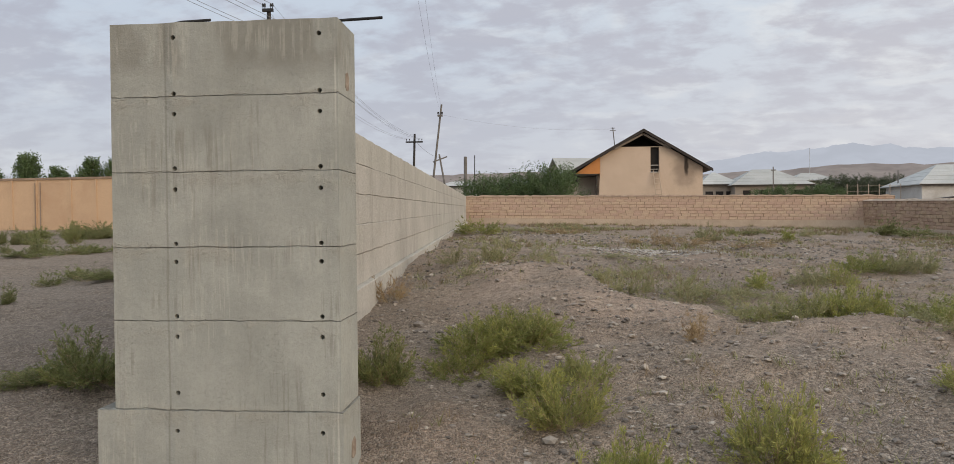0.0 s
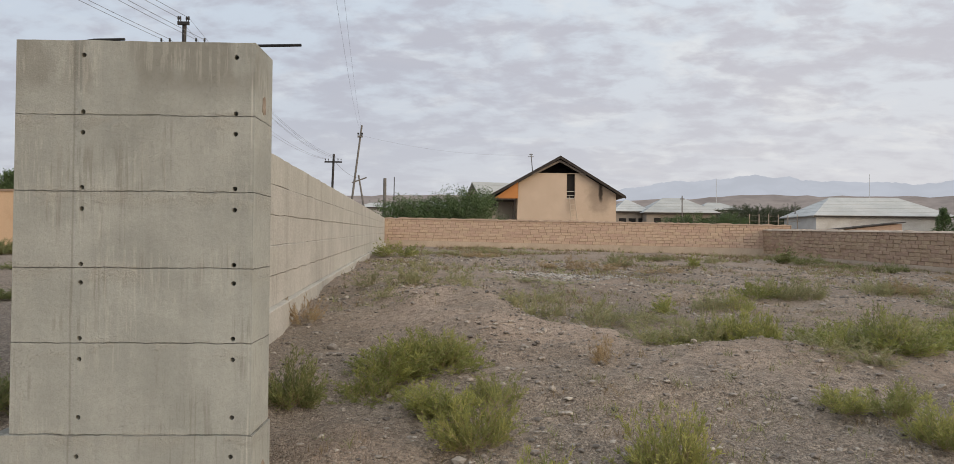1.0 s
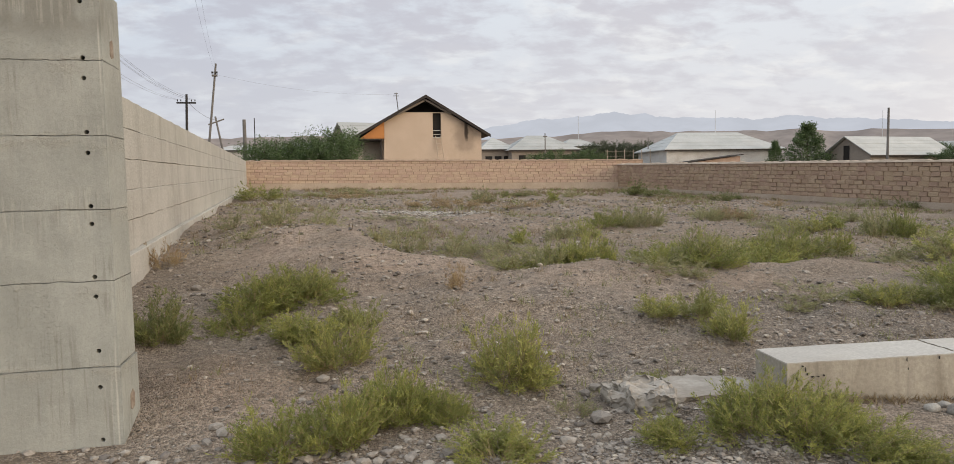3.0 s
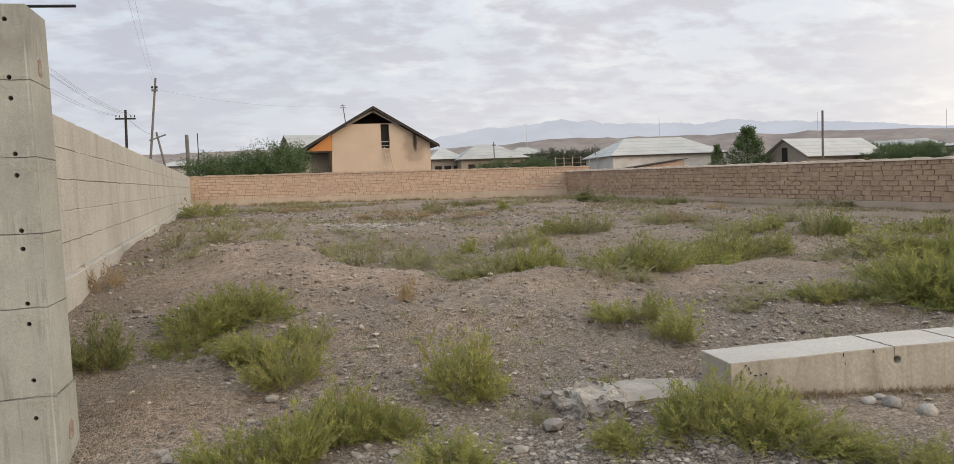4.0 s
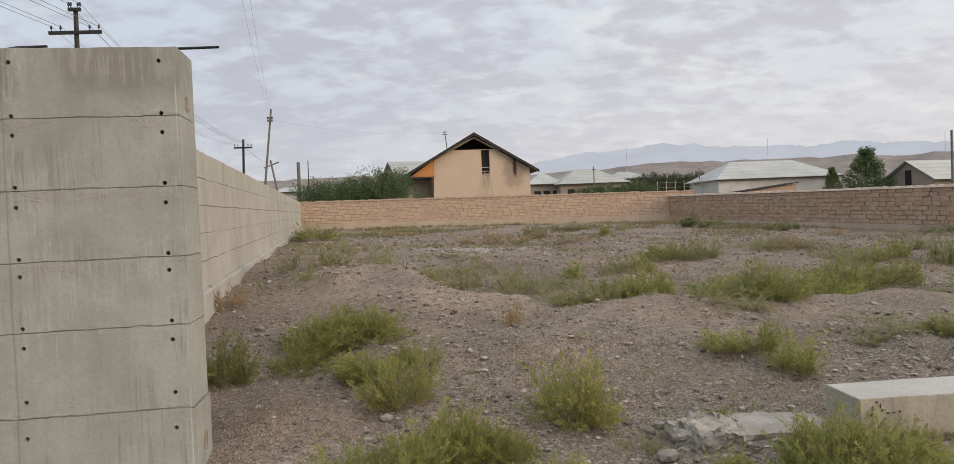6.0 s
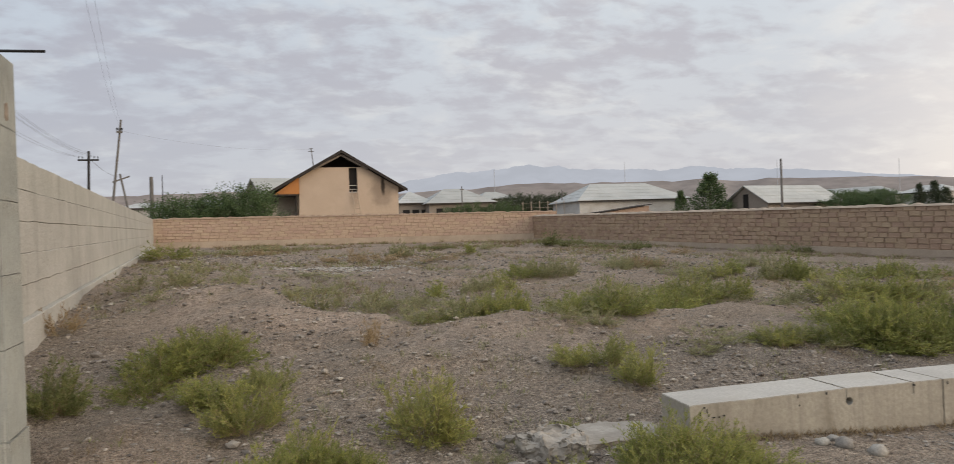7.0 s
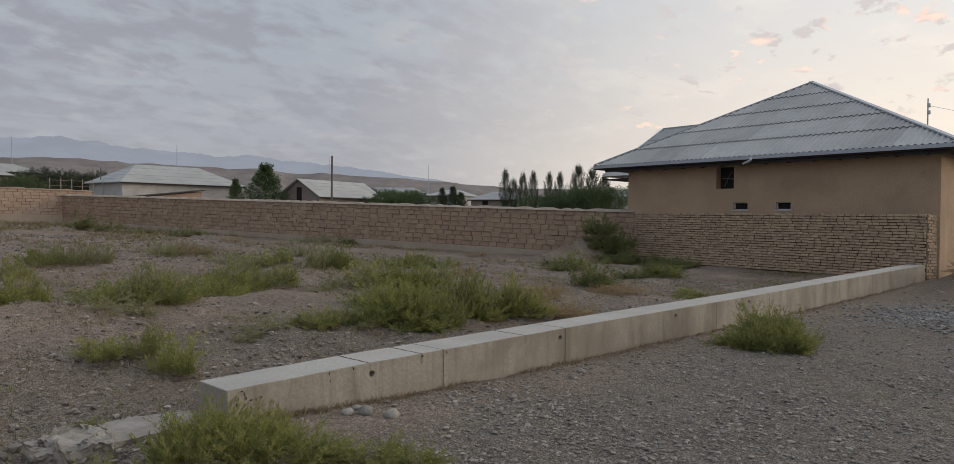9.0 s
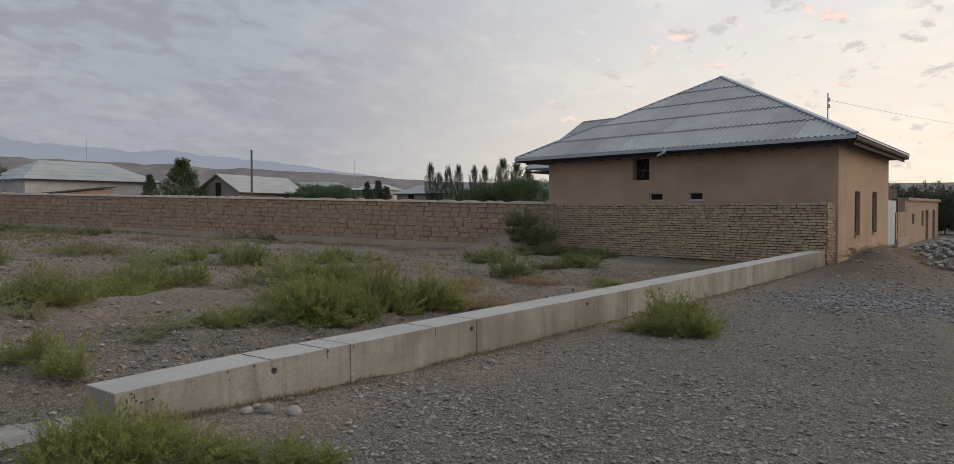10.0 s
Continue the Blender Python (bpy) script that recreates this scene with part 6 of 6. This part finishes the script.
WALL_WEEDS = ((13.55, 5.95, 0.93, 0.53), (17.25, 8.76, 1.02, 0.46), (21.77, 10.22, 0.81, 0.41), (16.95, 6.48, 1.07, 0.4), (17.76, 6, 0.95, 0.28), (18.83, 10.1, 0.73, 0.47),)
LANE_WEEDS = ((-3.29, 5.32, 0.53, 0.45), (-3.81, 5.4, 0.64, 0.18), (-7.41, 10.77, 0.72, 0.43), (-6.97, 11, 0.8, 0.4), (-11.03, 15.16, 1.12, 0.38), (-12.4, 16.49, 1.41, 0.42), (-10.93, 15.95, 0.99, 0.33), (-15.7, 21.08, 2.46, 0.8), (-16.84, 24.77, 2.29, 0.81), (-16.6, 26.22, 1.58, 0.95), (-6.45, 8.41, 0.27, 0.29), (-10.57, 16.55, 1.17, 0.23),)
rw = random.Random(11)
for rows, kinds, swell, taller, label, group in (
        (NEAR_WEEDS, FINE, 1.1, 1.1, "feathery yellow-green wild weed on stony soil", "weeds near the gate"),
        (SHADED_WEEDS, SHADY, 1.1, 1.1, "dense green weed beside a concrete pillar", "weeds near the gate"),
        (YELLOW_WEEDS, FRESH, 1.1, 1, "small fresh yellow-green weed on stony soil", "weeds near the gate"),
        (RED_WEEDS, STRAW, 1.1, 1.2, "dry reddish-brown weed on a bare bank", "dry weeds"),
        (STREET_WEEDS, FINE_DARK, 1.1, 0.85, "bushy green weed beside a low concrete wall", "weeds along the street"),
        (BUSHY_WEEDS, FINE, 1.3, 1.35, "tall bushy green weed behind a low concrete wall", "weeds on the plot"),
        (FIELD_WEEDS, BROAD + BROAD + WISPY[:1], 1.3, 1.35, "spreading green weed on the stony plot", "weeds on the plot"),
        (THICK_WEEDS, BROAD[:3], 1.3, 1.3, "thick green weed on the stony plot", "weeds on the plot"),
        (LOOSE_WEEDS + LOOSE_WEEDS_MORE, WISPY, 1.3, 1.3, "low straggling dusty weed on the stony plot", "weeds on the plot"),
        (FAR_WEEDS, BROAD + WISPY, 1.3, 1.4, "low straggling green weed on the stony plot", "weeds on the plot"),
        (DRY_WEEDS, STRAW, 1.2, 1.2, "low straw-coloured dry weed on the stony plot", "dry weeds"),
        (DARK_WEEDS, BROAD_DARK, 1.2, 1.2, "dark green weed near the foot of a wall", "weeds by the walls"),
        (LANE_WEEDS, BROAD_DARK + SHADY, 1.35, 1.0, "green weed beside the gravel lane", "weeds along the lane"),
        (WALL_WEEDS, BROAD_DARK + BROAD[:1], 1.2, 1.25, "dark green weed at the foot of a wall", "weeds by the walls")):
    for x, y, wd, hg in rows:
        weed_patch(x, y, wd * swell, hg * taller, kinds, label, group, rw)
weed(23.4, 11.2, 1.3, 0.75, SHADY, "dark green shrub growing on an earth heap", "weeds by the walls", rw, 0.25)
weed(23.2, 10.4, 1.3, 0.8, SHADY, "dark green shrub growing on an earth heap", "weeds by the walls", rw, 0.05)
weed_patch(22.9, 10.9, 1.2, 0.6, SHADY, "dark green weed growing on an earth heap", "weeds by the walls", rw)
weed_patch(22.7, 10, 1.1, 0.55, SHADY, "dark green weed growing on an earth heap", "weeds by the walls", rw)
weed_patch(22.3, 9.3, 1.3, 0.5, SHADY, "dark green weed growing on an earth heap", "weeds by the walls", rw)
weed_patch(22.6, 8.3, 1.4, 0.4, SHADY, "dark green weed growing on an earth heap", "weeds by the walls", rw)
weed_patch(22, 7.4, 1.2, 0.3, SHADY, "dark green weed growing on an earth heap", "weeds by the walls", rw)
weed_patch(23.6, 10.6, 1, 0.6, SHADY, "dark green weed growing on an earth heap", "weeds by the walls", rw)
weed(21.9, 22.6, 0.9, 0.55, BROAD_DARK, "small dark shrub before an adobe wall", "weeds by the walls", rw)


for i, (bx, by, bt, bw) in enumerate(((-3.3, 46.3, 4.2, 2.6), (-2.6, 46.8, 4.6, 2.6), (-1.6, 46.3, 4.3, 2.6), (-0.7, 46.9, 4.3, 2.4), (0.1, 46.4, 4.6, 2.4), (0.9, 46.8, 5.1, 2.7), (1.5, 46.4, 4.6, 1.8))):
    tree(bx, by, 1.0, bt, bw, "dense green bush behind an adobe wall", leaf=LEAF, cone=0.1, seed=210 + i, category="bush", name="bush", group="bushes behind the wall")


for x, y, wd, hg in ((20.0, -0.1, 0.8, 0.14), (21.0, 0.1, 0.9, 0.2), (21.6, -0.5, 1.0, 0.2), (22.6, -0.3, 0.9, 0.18), (20.6, -1.0, 0.9, 0.16), (21.6, -1.1, 0.8, 0.16)):
    weed_patch(x, y, wd, hg, STRAW, "low dry grass on an earth mound", "dry weeds", rw)


def build_sprigs():
    """Thin scattered grass and seedlings over the plot, too many to count."""
    rnd = random.Random(21)
    verts, faces, mats = [], [], []
    placed = 0
    while placed < 6500:
        x, y = rnd.uniform(-3.5, 23), 3.6 + 39 * rnd.random() ** 1.5
        if x < -1.7 - (y - 6) * 0.064 + 0.1 or x > 24.2 - (y - 10) * 0.17 or y < 3.9 - 0.117 * (x - 3):
            continue
        thick = rough(x * 0.30, y * 0.22, 30) + 0.35 * rough(x * 1.1, y * 0.9, 31)
        if thick < rnd.uniform(-0.15, 0.55):
            continue
        placed += 1
        z = ground_z(x, y)
        big = rnd.uniform(0.025, 0.09) * (1 + y / 25)
        slot = 1 if rnd.random() < 0.4 + 0.008 * y else 0
        for _ in range(10):
            a = rnd.uniform(0, 6.28)
            p = Vector((x + rnd.gauss(0, 0.04), y + rnd.gauss(0, 0.04), z - 0.01))
            q = p + Vector((math.cos(a) * big * 0.8, math.sin(a) * big * 0.8, big * rnd.uniform(0.5, 1.2)))
            s = Vector((-math.sin(a), math.cos(a), 0)) * (0.0022 + 0.0003 * y)
            k = len(verts)
            verts.extend((tuple(p - s), tuple(p + s), tuple(q)))
            faces.append((k, k + 1, k + 2))
            mats.append(slot)
    me = bpy.data.meshes.new("grass")
    me.from_pydata(verts, [], faces)
    me.materials.append(WEED)
    me.materials.append(WEED_DRY)
    me.polygons.foreach_set("material_index", mats)
    tagged(new("grass", me), "sparse thin grass and seedlings on stony soil", "grass", kind="stuff")


build_sprigs()


def build_dry_fringe():
    """Straw-coloured grass along the foot of the low wall."""
    rnd = random.Random(31)
    verts, faces = [], []
    for _ in range(1500):
        x = 3.4 + 17 * rnd.random() ** 1.5
        y = 3.29 - 0.1177 * (x - 3.156) - abs(rnd.gauss(0, 0.07)) - 0.01
        if rough(x * 1.5, 3.0, 44) < rnd.uniform(-0.4, 0.3):
            continue
        p = Vector((x, y, ground_z(x, y) - 0.005))
        for _k in range(4):
            a = rnd.uniform(0, 6.28)
            q = p + Vector((math.cos(a) * 0.05, math.sin(a) * 0.05, rnd.uniform(0.015, 0.06)))
            s = Vector((-math.sin(a), math.cos(a), 0)) * 0.004
            k = len(verts)
            verts.extend((tuple(p - s), tuple(p + s), tuple(q)))
            faces.append((k, k + 1, k + 2))
    me = bpy.data.meshes.new("dry_grass")
    me.from_pydata(verts, [], faces)
    me.materials.append(WEED_DRY)
    tagged(new("dry_grass", me), "straw-coloured dry grass along a low concrete wall", "grass", kind="stuff")


build_dry_fringe()


# ---- stones ----
def stone_shape(seed, flat=0.65, detail=1):
    rnd = random.Random(seed)
    bm = bmesh.new()
    bmesh.ops.create_icosphere(bm, subdivisions=detail, radius=1.0)
    for v in bm.verts:
        v.co *= 1 + 0.4 * rough(v.co.x * 1.3 + seed, v.co.y * 1.3, v.co.z * 1.3) + rnd.uniform(-0.16, 0.16) * (1 if detail == 1 else 0.35)
        v.co.z *= flat
    me = bpy.data.meshes.new("stone")
    bm.to_mesh(me)
    bm.free()
    return me


SHAPES = [stone_shape(k) for k in range(8)]
ANGULAR = [stone_shape(60 + k, 0.7) for k in range(6)]
for me in ANGULAR:
    me.materials.append(STONE)
ROUNDS = [stone_shape(40 + k, 0.75, 2) for k in range(6)]
for me in SHAPES:
    me.materials.append(STONE)
for me in ROUNDS:
    me.materials.append(BOULDER)
    me.shade_smooth()


def scatter(name, label, count, spot, size, seed, material=STONE):
    rnd = random.Random(seed)
    data = [(np.array([v.co[:] for v in me.vertices]), np.array([p.vertices[:] for p in me.polygons])) for me in SHAPES]
    eight = [(i, j, k) if (i == 0) == (j == 2) == (k == 4) else (i, k, j) for i in (0, 1) for j in (2, 3) for k in (4, 5)]
    grit = [(np.array([(1, 0, 0), (-1, 0, 0), (0, 1, 0), (0, -1, 0), (0, 0, 0.7), (0, 0, -0.7)]) * 1.1 + np.array([[rnd.uniform(-0.35, 0.35) for _ in range(3)] for _ in range(6)]), np.array(eight)) for _ in range(8)]
    vs, fs, k = [], [], 0
    while count > 0:
        x, y = spot(rnd)
        if x is None:
            continue
        count -= 1
        r = size(rnd, y)
        pts, tri = (grit if r < 0.017 else data)[rnd.randrange(8)]
        a = rnd.uniform(0, 6.28)
        c, s = math.cos(a), math.sin(a)
        p = pts * (r * rnd.uniform(0.7, 1.3), r, r * rnd.uniform(0.6, 1.0))
        p = np.stack([p[:, 0] * c - p[:, 1] * s + x, p[:, 0] * s + p[:, 1] * c + y, p[:, 2] + ground_z(x, y) + r * rnd.uniform(0.05, 0.45)], 1)
        vs.append(p)
        fs.append(tri + k)
        k += len(p)
    me = bpy.data.meshes.new(name)
    me.from_pydata(np.concatenate(vs).tolist(), [], np.concatenate(fs).tolist())
    me.materials.append(material)
    tagged(new(name, me), label, "gravel", kind="stuff")


def on_street(rnd):
    x, y = rnd.uniform(0.8, 14), rnd.uniform(-1.2, 3.1)
    if y > 3.15 - 0.117 * (x - 3.1) and x > 3:
        return None, None
    if x > 3 + rnd.random() ** 2 * 12 or rough(x * 0.9, y * 0.9, 52) + 0.5 * rough(x * 2.5, y * 2.5, 53) < rnd.uniform(-0.6, 0.4):
        return None, None
    return x, y


def on_plot(rnd):
    x, y = rnd.uniform(-3.2, 18), 2.6 + 26 * rnd.random() ** 2.1
    if x < -1.75 - (y - 6) * 0.06 or (x > 3 and y < 3.75 - 0.117 * (x - 3)):
        return None, None
    if rough(x * 0.5, y * 0.5, 50) < rnd.uniform(-0.5, 0.4):
        return None, None
    return x, y


def by_pillar(rnd):
    return rnd.gauss(-0.2, 0.8), rnd.gauss(3.1, 0.35)


def on_heap(rnd):
    return rnd.gauss(3.6, 1.4), rnd.gauss(18.3, 0.45)


def on_patch(rnd):
    return rnd.gauss(14.0, 0.9), rnd.gauss(-0.6, 1.0)


scatter("gravel", "loose grey-brown gravel on the street", 48000, on_street, lambda r, y: 0.0045 + 0.020 * r.random() ** 7, 1)
scatter("gravel", "scattered stones on stony soil", 66000, on_plot, lambda r, y: (0.0048 + 0.020 * r.random() ** 9) * (1 + y / 14), 2, GRAVEL)
scatter("gravel", "pebbles and cobbles beside a concrete pillar", 700, by_pillar, lambda r, y: 0.010 + 0.032 * r.random() ** 2.5, 3)
scatter("gravel", "stones strewn over an earth mound", 450, lambda r: (r.gauss(17.6, 1.5), r.gauss(-0.5, 0.7)), lambda r, y: 0.012 + 0.03 * r.random() ** 2, 6)
scatter("gravel", "low spread of pale crushed stones", 900, on_heap, lambda r, y: 0.015 + 0.035 * r.random(), 4, BOULDER)
scatter("gravel", "pale spread of coarse grey gravel on the street", 3600, on_patch, lambda r, y: 0.010 + 0.022 * r.random(), 5, GREY_GRAVEL)


def stone(x, y, r, label, group="", flat=None, shape=None, rnd=random.Random(77)):
    ob = new("stone", (shape or ANGULAR)[rnd.randrange(6)])
    ob.matrix_basis = Matrix.Translation((x, y, ground_z(x, y) + r * 0.35)) @ Matrix.Rotation(rnd.uniform(0, 6.28), 4, "Z") @ Matrix.Diagonal((r, r * rnd.uniform(0.75, 1.1), r * rnd.uniform(0.75, 1.0), 1))
    tagged(ob, label, "stone", group)


stone(3.98, 2.84, 0.058, "pale rounded stone beside a low concrete wall", shape=ROUNDS)
stone(4.10, 2.70, 0.055, "grey stone beside a low concrete wall", shape=ROUNDS)
stone(3.88, 2.92, 0.045, "grey stone beside a low concrete wall", shape=ROUNDS)
stone(4.02, 2.97, 0.04, "grey stone beside a low concrete wall", shape=ROUNDS)
stone(1.98, 3.45, 0.085, "pale grey stone on gravel")
for x, y, r in ((0.62, 2.95, 0.06), (0.05, 2.95, 0.07), (-0.1, 3.1, 0.06), (1.0, 3.15, 0.05), (0.85, 3.05, 0.045), (2.9, 9.8, 0.07), (-1.05, 7.6, 0.06), (3.6, 7.8, 0.07), (0.3, 4.5, 0.05), (5.2, 2.4, 0.05), (6.5, 2.5, 0.05)):
    stone(x, y, r, "river cobble lying on gravel", "cobbles")

# heap of river boulders past the earth mound
rb = random.Random(8)
for i in range(290):
    u, v = rb.gauss(0, 0.62), rb.gauss(0, 1.0)
    x, y = 23.2 + v, -1.85 + u
    r = rb.uniform(0.045, 0.085)
    h = 0.75 * math.exp(-((u / 1.2) ** 2 + (v / 1.2) ** 2))
    ob = new("boulder", ROUNDS[rb.randrange(6)])
    ob.matrix_basis = Matrix.Translation((x, y, ground_z(x, y) + r * 0.4 + h * rb.uniform(0.75, 1.0))) @ Matrix.Rotation(rb.uniform(0, 6.28), 4, "Z") @ Matrix.Diagonal((r, r * 0.85, r * 0.85, 1))
    tagged(ob, "rounded grey river boulder in a heap", "boulder", "boulder heap")
bm = bmesh.new()
bmesh.ops.create_icosphere(bm, subdivisions=3, radius=1.0, matrix=Matrix.Translation((23.2, -2.05, -0.15)) @ Matrix.Diagonal((1.8, 1.3, 0.5, 1)))
tagged(link("earth_mound", bm, GROUND, smooth=True), "earth and rubble under a heap of boulders", "heap")


# ---- broken concrete slab at the end of the low wall ----
def chunk(name, ring, z0, z1, seed, label, rugged=0.004, tilt=(0.0, 0.0)):
    """A broken piece of concrete: a flat or crumbled top and ragged sides."""
    bm = bmesh.new()
    prism(bm, [(x, y, z0) for x, y in ring], (0, 0, z1 - z0))
    bmesh.ops.triangulate(bm, faces=bm.faces[:])
    for _ in range(4):
        bmesh.ops.subdivide_edges(bm, edges=[e for e in bm.edges if e.calc_length() > 0.03], cuts=1)
        bmesh.ops.triangulate(bm, faces=bm.faces[:])
    cx, cy = sum(x for x, y in ring) / len(ring), sum(y for x, y in ring) / len(ring)
    for v in bm.verts:
        side = v.co.z < z1 - 0.004
        k = 0.045 if side else rugged
        c = v.co.copy()
        push = Vector((rough(c.x * 11, c.y * 11, c.z * 11 + seed), rough(c.x * 11 + 5, c.y * 11, c.z * 11), 0.8 * rough(c.x * 9, c.y * 9 + 3, seed))) * k
        push += Vector((rough(c.x * 40, c.y * 40, c.z * 40), rough(c.x * 40 + 5, c.y * 40, c.z * 40), rough(c.x * 40, c.y * 40 + 3, seed))) * k * 0.5
        v.co += push
        v.co.z += tilt[0] * (c.x - cx) + tilt[1] * (c.y - cy)
    tagged(link(name, bm, BROKEN), label, "rubble")


chunk("concrete_slab", ((2.52, 3.52), (3.02, 3.52), (3.10, 3.92), (2.66, 4.02)), -0.05, 0.10, 1, "cracked pale concrete slab sunk in gravel")
chunk("concrete_slab", ((3.04, 3.50), (3.18, 3.46), (3.2, 3.85), (3.12, 3.92)), -0.05, 0.095, 2, "broken edge of a concrete slab")
chunk("concrete_chunk", ((2.22, 3.48), (2.48, 3.42), (2.58, 3.72), (2.40, 3.98), (2.24, 3.84)), -0.05, 0.14, 3, "broken lump of rough concrete", 0.06)
chunk("concrete_chunk", ((2.14, 3.62), (2.26, 3.5), (2.3, 3.9), (2.2, 4.0)), -0.05, 0.10, 4, "small crumbled lump of concrete", 0.06)
rc = random.Random(19)
for i in range(14):
    x, y = rc.uniform(2.05, 3.0), rc.choice((rc.uniform(3.2, 3.45), rc.uniform(3.95, 4.2)))
    stone(x, y, rc.uniform(0.022, 0.05), "crumb of broken concrete on gravel", "concrete crumbs", rnd=rc)
